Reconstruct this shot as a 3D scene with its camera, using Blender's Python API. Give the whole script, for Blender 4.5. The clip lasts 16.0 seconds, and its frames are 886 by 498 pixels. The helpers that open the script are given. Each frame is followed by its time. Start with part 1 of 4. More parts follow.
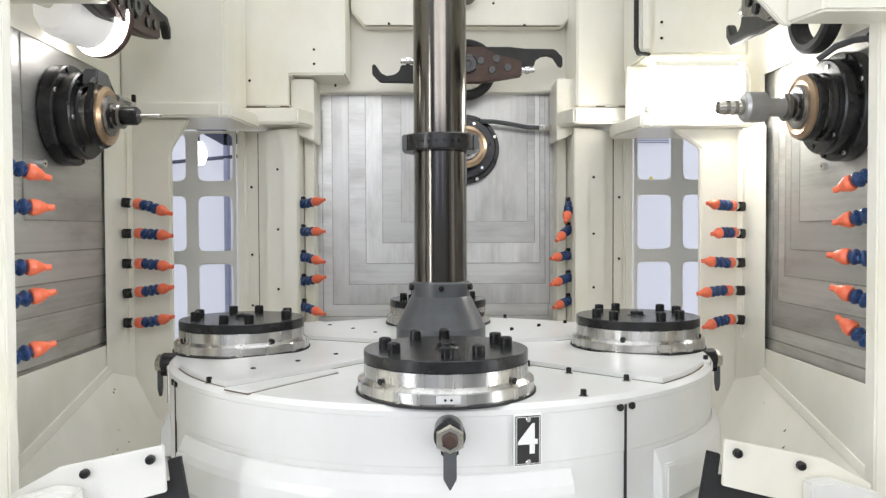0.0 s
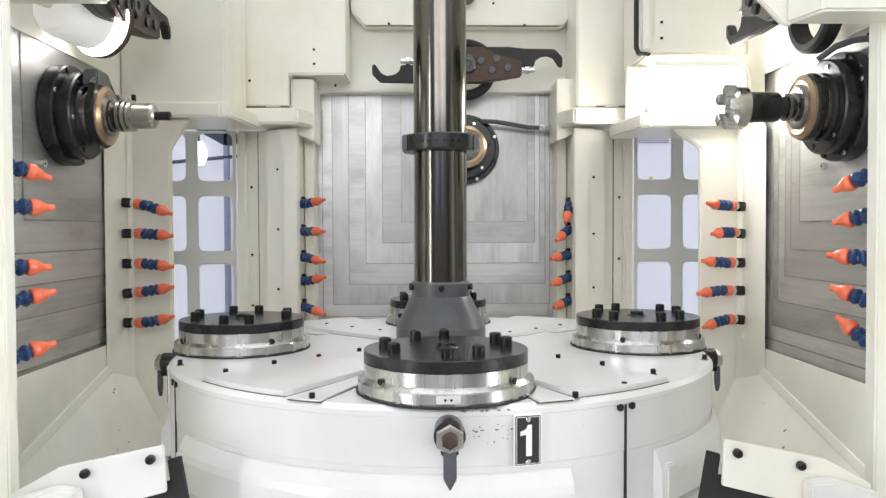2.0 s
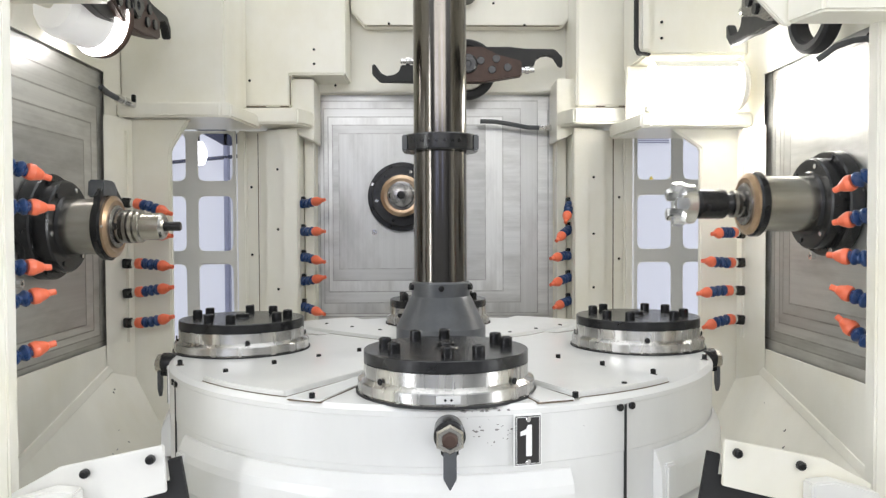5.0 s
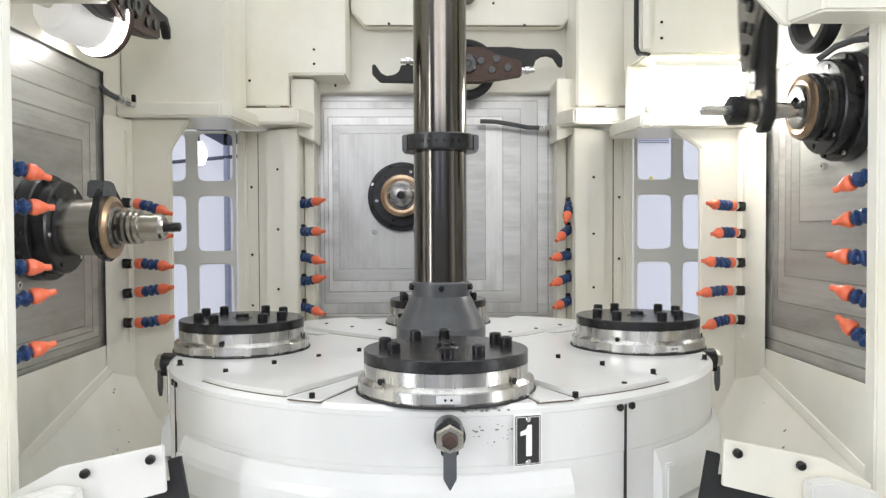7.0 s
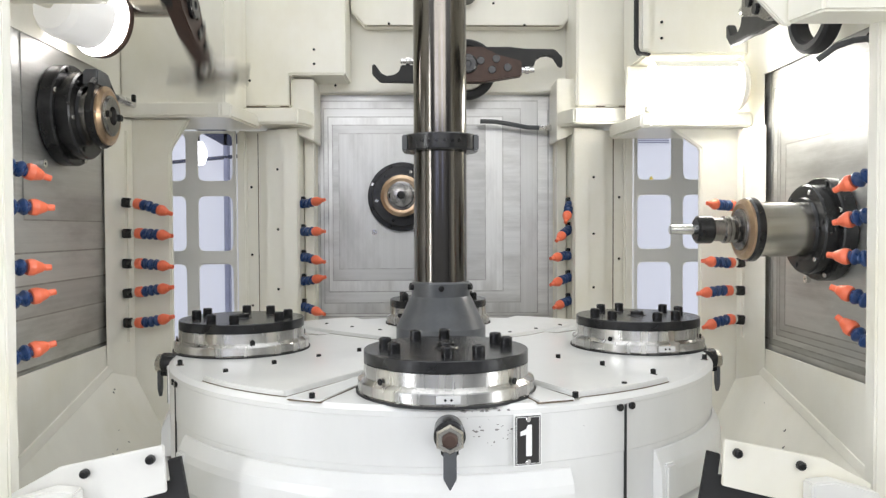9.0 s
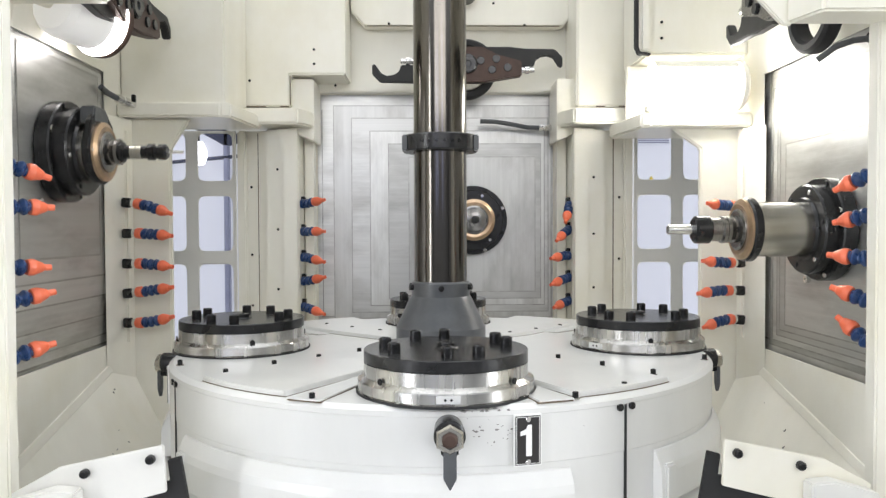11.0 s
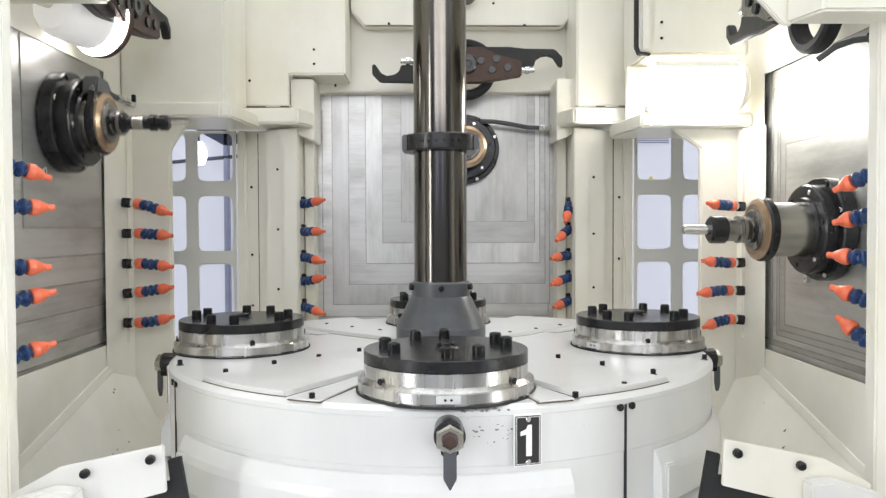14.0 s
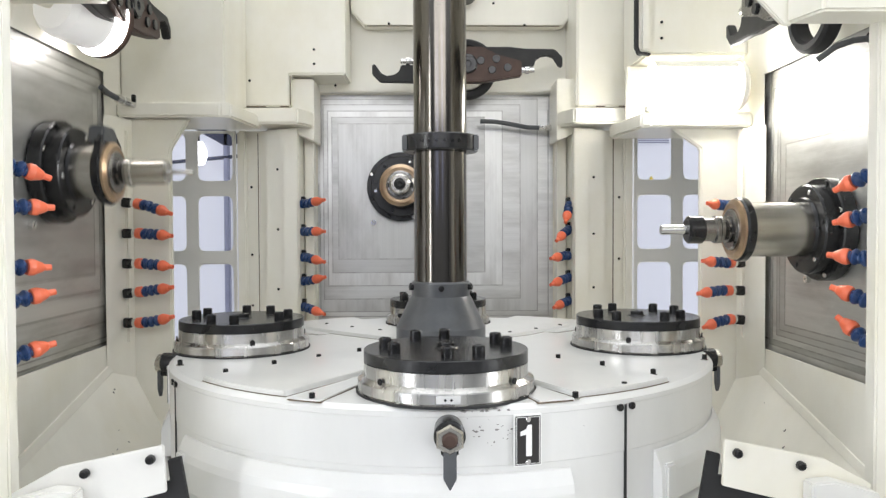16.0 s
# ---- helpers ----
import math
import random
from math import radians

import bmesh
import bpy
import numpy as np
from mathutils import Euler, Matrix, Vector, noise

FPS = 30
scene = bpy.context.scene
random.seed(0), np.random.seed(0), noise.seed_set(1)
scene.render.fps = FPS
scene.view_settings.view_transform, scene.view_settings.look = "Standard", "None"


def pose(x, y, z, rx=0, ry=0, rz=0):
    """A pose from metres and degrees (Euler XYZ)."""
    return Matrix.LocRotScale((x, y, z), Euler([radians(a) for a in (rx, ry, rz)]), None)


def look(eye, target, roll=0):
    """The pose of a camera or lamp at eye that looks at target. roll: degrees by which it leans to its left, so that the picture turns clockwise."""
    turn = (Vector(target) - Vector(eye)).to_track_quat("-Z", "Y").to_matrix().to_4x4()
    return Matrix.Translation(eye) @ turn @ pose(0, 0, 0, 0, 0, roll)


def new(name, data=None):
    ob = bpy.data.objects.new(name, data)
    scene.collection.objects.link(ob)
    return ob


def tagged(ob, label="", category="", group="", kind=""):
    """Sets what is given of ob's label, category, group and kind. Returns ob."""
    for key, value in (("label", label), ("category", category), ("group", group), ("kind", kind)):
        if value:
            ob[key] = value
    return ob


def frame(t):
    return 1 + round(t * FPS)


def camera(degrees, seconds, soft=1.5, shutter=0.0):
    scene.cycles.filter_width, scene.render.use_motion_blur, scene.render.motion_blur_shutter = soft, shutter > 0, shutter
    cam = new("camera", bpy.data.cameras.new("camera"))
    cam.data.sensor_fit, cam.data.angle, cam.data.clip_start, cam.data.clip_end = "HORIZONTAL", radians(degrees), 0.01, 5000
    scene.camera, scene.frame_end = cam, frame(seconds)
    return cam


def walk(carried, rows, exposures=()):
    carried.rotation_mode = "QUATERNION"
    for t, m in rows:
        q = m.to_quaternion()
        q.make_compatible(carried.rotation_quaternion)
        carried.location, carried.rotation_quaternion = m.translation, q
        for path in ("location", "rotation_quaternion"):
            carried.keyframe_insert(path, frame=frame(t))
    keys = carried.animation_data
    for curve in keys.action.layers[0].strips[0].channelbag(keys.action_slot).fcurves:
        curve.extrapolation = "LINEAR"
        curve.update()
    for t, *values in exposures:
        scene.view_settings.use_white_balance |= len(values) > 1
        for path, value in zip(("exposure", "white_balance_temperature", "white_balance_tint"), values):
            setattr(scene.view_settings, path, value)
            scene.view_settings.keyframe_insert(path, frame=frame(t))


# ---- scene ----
cam = camera(61.19, 16.0, soft=1.35, shutter=0.5)
EYE = Matrix.Translation((-0.033, -1.861, 1.2877)) @ look((0, 0, 0), (0.0210, 0.9994, -0.0262), -0.25)
walk(cam, [(0.0, EYE), (16.0, EYE)], exposures=[(0.0, 0.2), (16.0, 0.2)])

# ---- light: the open loading side faces a bright hall, two work lamps hang inside; area lights are added fills ----
hall = bpy.data.worlds.new("hall")
scene.world = hall
hall.use_nodes = True
hall.node_tree.nodes["Background"].inputs[0].default_value = (0.90, 0.95, 1.0, 1)
hall.node_tree.nodes["Background"].inputs[1].default_value = 0.75


def area_lamp(name, eye, target, sx, sy, power, colour, label="unseen white fill light standing in for hall lighting"):
    data = bpy.data.lights.new(name, "AREA")
    data.shape, data.size, data.size_y, data.energy, data.color = "RECTANGLE", sx, sy, power, colour
    ob = new(name, data)
    ob.matrix_basis = look(eye, target)
    return tagged(ob, label, "lamp", kind="structure")


# unseen front fill in place of the general hall lighting
area_lamp("hall_light", (0.0, -5.7, 3.1), (0.0, 0.3, 1.1), 5.0, 1.4, 84, (1.0, 0.985, 0.965))
# unseen side fills, added to brighten the chamber from both sides
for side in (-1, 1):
    area_lamp("window_light", (side * 4.42, -4.0 if side < 0 else -2.4, 1.75), (0.0, 0.2, 1.2), 1.0, 2.5, 85 if side < 0 else 105, (1.0, 0.99, 0.97), "unseen side fill light added beside the loading opening")
# unseen overhead fill, added on the assumption of an open roof
area_lamp("roof_light", (0.0, 0.0, 4.6), (0.0, 0.01, 1.0), 3.4, 2.6, 46, (0.98, 0.99, 1.0))


# ---- materials ----
def mat(name, base, rough=0.5, metal=0.0, grain=0.0, grain_scale=(40, 40, 40), stain=0.0, stain_scale=3.0, stain_to=None,
        bump=0.0, bump_scale=60.0, coat=0.0, emit=None, power=0.0, stretch=None):
    m = bpy.data.materials.new(name)
    m.use_nodes = True
    nt = m.node_tree
    b = nt.nodes["Principled BSDF"]
    b.inputs["Base Color"].default_value = (*base, 1)
    b.inputs["Roughness"].default_value, b.inputs["Metallic"].default_value = rough, metal
    b.inputs["Coat Weight"].default_value = coat
    co = nt.nodes.new("ShaderNodeTexCoord")
    out = None
    if grain or stain:
        colour = nt.nodes.new("ShaderNodeRGB")
        colour.outputs[0].default_value = (*base, 1)
        out = colour.outputs[0]
    if stain:
        n = nt.nodes.new("ShaderNodeTexNoise")
        n.inputs["Scale"].default_value, n.inputs["Detail"].default_value, n.inputs["Roughness"].default_value = stain_scale, 6, 0.62
        nt.links.new(co.outputs["Object"], n.inputs["Vector"])
        if stretch:
            sm = nt.nodes.new("ShaderNodeMapping")
            sm.inputs["Scale"].default_value = stretch
            nt.links.new(co.outputs["Object"], sm.inputs["Vector"])
            nt.links.new(sm.outputs[0], n.inputs["Vector"])
        r = nt.nodes.new("ShaderNodeMapRange")
        r.inputs[1].default_value, r.inputs[2].default_value, r.inputs[4].default_value = 0.45, 0.75, stain
        nt.links.new(n.outputs["Fac"], r.inputs[0])
        x = nt.nodes.new("ShaderNodeMix")
        x.data_type = "RGBA"
        nt.links.new(r.outputs[0], x.inputs[0])
        nt.links.new(out, x.inputs[6])
        x.inputs[7].default_value = (*(stain_to or tuple(c * 0.6 for c in base)), 1)
        out = x.outputs[2]
    if grain:
        mp = nt.nodes.new("ShaderNodeMapping")
        mp.inputs["Scale"].default_value = grain_scale
        nt.links.new(co.outputs["Object"], mp.inputs["Vector"])
        g = nt.nodes.new("ShaderNodeTexNoise")
        g.inputs["Scale"].default_value, g.inputs["Detail"].default_value, g.inputs["Roughness"].default_value = 1.0, 4, 0.6
        nt.links.new(mp.outputs[0], g.inputs["Vector"])
        r = nt.nodes.new("ShaderNodeMapRange")
        r.inputs[1].default_value, r.inputs[2].default_value = 0.25, 0.75
        r.inputs[3].default_value, r.inputs[4].default_value = 1 - grain, 1 + grain
        nt.links.new(g.outputs["Fac"], r.inputs[0])
        x = nt.nodes.new("ShaderNodeVectorMath")
        x.operation = "SCALE"
        nt.links.new(out, x.inputs[0])
        nt.links.new(r.outputs[0], x.inputs["Scale"])
        out = x.outputs[0]
        rr = nt.nodes.new("ShaderNodeMapRange")
        rr.inputs[3].default_value, rr.inputs[4].default_value = rough * (1 - 0.5 * grain), min(1, rough * (1 + grain))
        nt.links.new(g.outputs["Fac"], rr.inputs[0])
        nt.links.new(rr.outputs[0], b.inputs["Roughness"])
    if out:
        nt.links.new(out, b.inputs["Base Color"])
    if bump:
        n = nt.nodes.new("ShaderNodeTexNoise")
        n.inputs["Scale"].default_value, n.inputs["Detail"].default_value = bump_scale, 3
        nt.links.new(co.outputs["Object"], n.inputs["Vector"])
        bp = nt.nodes.new("ShaderNodeBump")
        bp.inputs["Strength"].default_value, bp.inputs["Distance"].default_value = bump, 0.002
        nt.links.new(n.outputs["Fac"], bp.inputs["Height"])
        nt.links.new(bp.outputs[0], b.inputs["Normal"])
    if emit:
        b.inputs["Emission Color"].default_value, b.inputs["Emission Strength"].default_value = (*emit, 1), power
    return m


CREAM = mat("cream_paint", (0.865, 0.842, 0.752), 0.34, stain=0.6, stain_scale=2.6, stain_to=(0.76, 0.71, 0.54), grain=0.035, grain_scale=(9, 9, 3), bump=0.12, bump_scale=140, coat=0.1)
WHITE = mat("white_enamel", (0.71, 0.71, 0.69), 0.28, stain=0.25, stain_scale=4.0, stain_to=(0.68, 0.67, 0.625), grain=0.03, grain_scale=(14, 14, 5), bump=0.08, bump_scale=120, coat=0.25)
PLATE = mat("ground_steel_sheet", (0.68, 0.68, 0.665), 0.40, 0.85, grain=0.07, grain_scale=(1.2, 1.2, 120), stain=0.75, stain_scale=3.0, stain_to=(0.33, 0.32, 0.305), bump=0.05, bump_scale=12, stretch=(0.8, 0.8, 3.2))
PLATE_V = mat("drawn_steel_sheet", (0.64, 0.64, 0.625), 0.40, 0.85, grain=0.07, grain_scale=(110, 110, 1.2), stain=0.75, stain_scale=3.0, stain_to=(0.33, 0.32, 0.305), bump=0.05, bump_scale=12, stretch=(3.0, 3.0, 0.9))
ALU = mat("bright_aluminium", (0.80, 0.80, 0.79), 0.45, 0.6, grain=0.08, grain_scale=(80, 80, 80))
CHUCK = mat("light_grey_chuck", (0.42, 0.42, 0.42), 0.38, 0.8, grain=0.1, grain_scale=(60, 60, 60), stain=0.3, stain_scale=30, stain_to=(0.3, 0.3, 0.3))
# upright grain streaks put hall reflections into the colour of the rings
STEEL = mat("turned_steel_reflection_streaks", (0.57, 0.56, 0.54), 0.25, 1.0, grain=0.30, grain_scale=(24, 24, 1.5), stain=0.35, stain_scale=9, stain_to=(0.42, 0.40, 0.37))
QUILL = mat("ground_quill_steel", (0.52, 0.50, 0.46), 0.24, 1.0, grain=0.16, grain_scale=(70, 2.5, 70), stain=0.4, stain_scale=7, stain_to=(0.32, 0.30, 0.27))
COLUMN = mat("polished_dark_column_steel", (0.14, 0.13, 0.118), 0.13, 1.0, grain=0.22, grain_scale=(60, 60, 1.5), stain=0.5, stain_scale=5, stain_to=(0.095, 0.085, 0.075))
BLACK = mat("black_oxide", (0.017, 0.017, 0.018), 0.24, 0.25, grain=0.2, grain_scale=(50, 50, 50), stain=0.4, stain_scale=18, stain_to=(0.06, 0.06, 0.06), bump=0.1, bump_scale=200)
BOLT = mat("black_bolt_steel", (0.014, 0.014, 0.015), 0.25, 0.4, grain=0.2, grain_scale=(90, 90, 90))
GREY = mat("grey_casting_paint", (0.075, 0.079, 0.085), 0.30, grain=0.12, grain_scale=(40, 40, 40), stain=0.5, stain_scale=11, stain_to=(0.13, 0.135, 0.14), bump=0.25, bump_scale=90)
BRONZE = mat("bronze_ring", (0.56, 0.41, 0.28), 0.30, 1.0, grain=0.2, grain_scale=(30, 90, 30), stain=0.4, stain_scale=20, stain_to=(0.40, 0.27, 0.17))
RUST = mat("browned_steel", (0.075, 0.044, 0.034), 0.45, 0.3, grain=0.25, grain_scale=(30, 30, 30), stain=0.5, stain_scale=14, stain_to=(0.035, 0.026, 0.023), bump=0.2)
JAW = mat("blackened_jaw_steel", (0.012, 0.012, 0.012), 0.5, grain=0.25, grain_scale=(40, 40, 40), stain=0.4, stain_scale=16, stain_to=(0.03, 0.028, 0.026))
ORANGE = mat("orange_plastic", (0.82, 0.17, 0.08), 0.32, grain=0.06, grain_scale=(60, 60, 60), bump=0.1)
BLUE = mat("blue_plastic", (0.014, 0.044, 0.14), 0.27, grain=0.1, grain_scale=(60, 60, 60), bump=0.1)
TOOLSTEEL = mat("dark_tool_steel", (0.28, 0.27, 0.26), 0.25, 1.0, grain=0.2, grain_scale=(20, 160, 20), stain=0.4, stain_scale=20, stain_to=(0.12, 0.12, 0.12))
# worn steel, darker than the plates to put step shadows into the colour
EDGE_SHADOW = mat("worn_steel_edge_shadow", (0.42, 0.415, 0.40), 0.4, 1.0, grain=0.25, grain_scale=(30, 30, 30), stain=0.5, stain_scale=9, stain_to=(0.42, 0.42, 0.41))
RUBBER = mat("black_rubber", (0.016, 0.016, 0.017), 0.65, grain=0.2, grain_scale=(30, 30, 30), bump=0.2)
CHROME = mat("chrome_fitting", (0.72, 0.71, 0.69), 0.16, 1.0, grain=0.1, grain_scale=(90, 90, 90))
# dirt in housing seams, and painted shadow lines round the table covers
SEAM_SHADOW = mat("dirty_seam_and_shadow", (0.12, 0.085, 0.05), 0.7, grain=0.3, grain_scale=(60, 60, 60))
SIGN_W = mat("white_print", (0.82, 0.82, 0.80), 0.5)
SIGN_B = mat("black_print", (0.025, 0.023, 0.022), 0.4, grain=0.15, grain_scale=(60, 60, 60))
YELLOW = mat("yellow_print", (0.8, 0.6, 0.08), 0.5)
LAMP_R = mat("lamp_glow", (0.9, 0.9, 0.9), 0.3, emit=(1.0, 0.98, 0.94), power=22)
LAMP_L = mat("lamp_rim_glow", (0.9, 0.9, 0.9), 0.3, emit=(1.0, 0.96, 0.94), power=13)
TUBE = mat("frosted_lamp_tube", (0.85, 0.85, 0.85), 0.25, emit=(1.0, 0.98, 0.95), power=0.25)
BLUE_GREY = mat("blue_grey_paint", (0.30, 0.31, 0.42), 0.5, grain=0.05)
HALL = mat("hall_grey", (0.30, 0.30, 0.305), 0.6, stain=0.4, stain_scale=0.8)
SIDE_GLOW = mat("side_fill_glow", (0.8, 0.85, 1.0), 0.5, emit=(0.86, 0.91, 1.0), power=8.0)
PANE_DIM = mat("hall_daylight_dim", (0.6, 0.65, 1.0), 0.5, emit=(0.50, 0.58, 1.0), power=0.9)
# emission stands in for the light on the hall beyond the windows
OUTSIDE_GLOW = mat("glowing_hall_backdrop", (0.44, 0.445, 0.48), 0.7, stain=0.5, stain_scale=1.3, stain_to=(0.52, 0.52, 0.55), emit=(0.90, 0.905, 0.94), power=0.38)
REFLECTED_BULB = mat("reflected_bulb_glow", (0.9, 0.9, 0.9), 0.3, emit=(1.0, 0.98, 0.97), power=3.0)
DARK_BLUE = mat("dark_blue_bar", (0.03, 0.035, 0.07), 0.6)


def glass_mat():
    m = bpy.data.materials.new("window_glass")
    m.use_nodes = True
    b = m.node_tree.nodes["Principled BSDF"]
    b.inputs["Base Color"].default_value = (0.86, 0.88, 0.96, 1)
    b.inputs["Transmission Weight"].default_value, b.inputs["Roughness"].default_value, b.inputs["IOR"].default_value = 1.0, 0.02, 1.3
    return m


GLASS = glass_mat()


def film_mat():
    """White printed border on the window: it passes part of the light from behind."""
    m = mat("translucent_white_film", (0.84, 0.83, 0.79), 0.4, stain=0.3, stain_scale=3.0, stain_to=(0.76, 0.74, 0.66), grain=0.03, grain_scale=(12, 12, 4))
    nt = m.node_tree
    b, out = nt.nodes["Principled BSDF"], nt.nodes["Material Output"]
    tr, mx = nt.nodes.new("ShaderNodeBsdfTranslucent"), nt.nodes.new("ShaderNodeMixShader")
    tr.inputs[0].default_value = (0.97, 0.965, 0.93, 1)
    mx.inputs[0].default_value = 0.4
    nt.links.new(b.outputs[0], mx.inputs[1])
    nt.links.new(tr.outputs[0], mx.inputs[2])
    nt.links.new(mx.outputs[0], out.inputs[0])
    return m


FILM = film_mat()


# ---- shape helpers ----
def part(name, bm, material, parent=None, label="", m=None, smooth=True):
    me = bpy.data.meshes.new(name)
    bm.normal_update()
    bm.to_mesh(me)
    bm.free()
    me.materials.append(material)
    if smooth:
        for p in me.polygons:
            p.use_smooth = True
        me.set_sharp_from_angle(angle=radians(20))
    ob = new(name, me)
    if parent:
        ob.parent = parent
    if m is not None:
        ob.matrix_basis = m
    return tagged(ob, label)


def bevel(bm, w, seg=2):
    if w:
        bmesh.ops.bevel(bm, geom=[e for e in bm.edges if e.is_manifold and e.calc_face_angle(0) > 0.5], offset=w, segments=seg, affect="EDGES", clamp_overlap=True)
    return bm


def box(x0, x1, y0, y1, z0, z1, w=0.004, bm=None):
    bm = bm or bmesh.new()
    t = bmesh.new()
    bmesh.ops.create_cube(t, size=1, matrix=Matrix.LocRotScale(((x0 + x1) / 2, (y0 + y1) / 2, (z0 + z1) / 2), None, (abs(x1 - x0), abs(y1 - y0), abs(z1 - z0))))
    bevel(t, w)
    me = bpy.data.meshes.new("scratch")
    t.to_mesh(me)
    bm.from_mesh(me)
    bpy.data.meshes.remove(me)
    t.free()
    return bm


def lathe(profile, n=48, axis="z", closed=True):
    """A turned body: (radius, height) pairs round an axis; 'y' lays it along -y."""
    bm = bmesh.new()
    rings = []
    for r, h in profile:
        if r < 1e-6:
            rings.append([bm.verts.new((0, 0, h))])
        else:
            rings.append([bm.verts.new((r * math.cos(2 * math.pi * i / n), r * math.sin(2 * math.pi * i / n), h)) for i in range(n)])
    for a, b in zip(rings, rings[1:]):
        for i in range(n):
            j = (i + 1) % n
            vs = [a[i % len(a)], a[j % len(a)], b[j % len(b)], b[i % len(b)]]
            vs = list(dict.fromkeys(vs))
            if len(vs) > 2:
                bm.faces.new(vs)
    bmesh.ops.recalc_face_normals(bm, faces=bm.faces)
    if axis == "y":
        bm.transform(Matrix.Rotation(radians(90), 4, "X"))
    if axis == "x":
        bm.transform(Matrix.Rotation(radians(90), 4, "Y"))
    return bm


def rod(r, h0, h1, c=0.002, n=24, axis="z"):
    c = min(c, r * 0.4, abs(h1 - h0) * 0.3)
    return lathe([(0, h0), (r - c, h0), (r, h0 + c), (r, h1 - c), (r - c, h1), (0, h1)], n, axis)


def prism(points, y0, y1, w=0.003, plane="xz"):
    """A flat outline given a thickness."""
    bm = bmesh.new()
    put = (lambda a, b, c: (a, c, b)) if plane == "xz" else (lambda a, b, c: (a, b, c)) if plane == "xy" else (lambda a, b, c: (c, a, b))
    lo = [bm.verts.new(put(a, b, y0)) for a, b in points]
    hi = [bm.verts.new(put(a, b, y1)) for a, b in points]
    bm.faces.new(lo)
    bm.faces.new(hi)
    for i in range(len(points)):
        j = (i + 1) % len(points)
        bm.faces.new((lo[i], lo[j], hi[j], hi[i]))
    bmesh.ops.recalc_face_normals(bm, faces=bm.faces)
    return bevel(bm, w)


def holed(x0, x1, z0, z1, holes, y0, y1, plane="xz"):
    """A sheet with rectangular openings through it: cells of a grid, kept where no hole lies."""
    xs = sorted({x0, x1, *(h[0] for h in holes), *(h[1] for h in holes)})
    zs = sorted({z0, z1, *(h[2] for h in holes), *(h[3] for h in holes)})
    bm = bmesh.new()
    grid = {}
    inside = lambda a, b: any(h[0] < a < h[1] and h[2] < b < h[3] for h in holes)
    put = (lambda a, b, c: (a, c, b)) if plane == "xz" else (lambda a, b, c: (c, a, b))

    def v(i, k, y):
        if (i, k, y) not in grid:
            grid[i, k, y] = bm.verts.new(put(xs[i], zs[k], y))
        return grid[i, k, y]
    solid = {(i, k) for i in range(len(xs) - 1) for k in range(len(zs) - 1) if not inside((xs[i] + xs[i + 1]) / 2, (zs[k] + zs[k + 1]) / 2)}
    for i, k in solid:
        for y in (y0, y1):
            bm.faces.new((v(i, k, y), v(i + 1, k, y), v(i + 1, k + 1, y), v(i, k + 1, y)))
        for di, dk, (a, b) in ((-1, 0, ((0, 0), (0, 1))), (1, 0, ((1, 0), (1, 1))), (0, -1, ((0, 0), (1, 0))), (0, 1, ((0, 1), (1, 1)))):
            if (i + di, k + dk) not in solid:
                bm.faces.new((v(i + a[0], k + a[1], y0), v(i + b[0], k + b[1], y0), v(i + b[0], k + b[1], y1), v(i + a[0], k + a[1], y1)))
    bmesh.ops.recalc_face_normals(bm, faces=bm.faces)
    return bevel(bm, 0.003, 1)


def thing(name, label, category, m=None, group="", kind=""):
    ob = new(name)
    ob.empty_display_size = 0.05
    if m is not None:
        ob.matrix_basis = m
    return tagged(ob, label, category, group, kind)


def setting(name, bm, material, label, category="wall"):
    return tagged(part(name, bm, material), label, category, kind="structure")


BACK, LEFT, RIGHT = pose(0, 0, 0), pose(0, 0, 0, 0, 0, 90), pose(0, 0, 0, 0, 0, -90)
HOME = (0.107, 1.585)      # spindle axis where tools are changed: sideways, height
PIVOT = (0.107, 1.870)     # axis of the tool changer arm
NOSE, ARM_Y, PULL, REACH = 0.845, 0.815, 0.146, 0.285
GREY_WHITE = mat("grey_white_sheet", (0.74, 0.73, 0.69), 0.42, stain=0.25, stain_scale=5.0, stain_to=(0.62, 0.62, 0.61), grain=0.03, grain_scale=(12, 12, 12), bump=0.08, bump_scale=130)


def turned(m, axis, amount):
    """Lathe grooves round an axis, which draw reflections out along it."""
    nt = m.node_tree
    b = next(n for n in nt.nodes if n.type == "BSDF_PRINCIPLED")
    tg = nt.nodes.new("ShaderNodeTangent")
    tg.direction_type, tg.axis = "RADIAL", axis
    nt.links.new(tg.outputs[0], b.inputs["Tangent"])
    b.inputs["Anisotropic"].default_value, b.inputs["Anisotropic Rotation"].default_value = amount, 0.25


turned(STEEL, "Z", 0.8)


def by_piece(m, low, high):
    """Each plate a little lighter or darker than the next."""
    nt = m.node_tree
    b = next(n for n in nt.nodes if n.type == "BSDF_PRINCIPLED")
    info, r, x = nt.nodes.new("ShaderNodeObjectInfo"), nt.nodes.new("ShaderNodeMapRange"), nt.nodes.new("ShaderNodeVectorMath")
    r.inputs[3].default_value, r.inputs[4].default_value = low, high
    x.operation = "SCALE"
    nt.links.new(info.outputs["Random"], r.inputs[0])
    nt.links.new(b.inputs["Base Color"].links[0].from_socket, x.inputs[0])
    nt.links.new(r.outputs[0], x.inputs["Scale"])
    nt.links.new(x.outputs[0], b.inputs["Base Color"])


by_piece(PLATE, 0.78, 1.12), by_piece(PLATE_V, 0.78, 1.12)


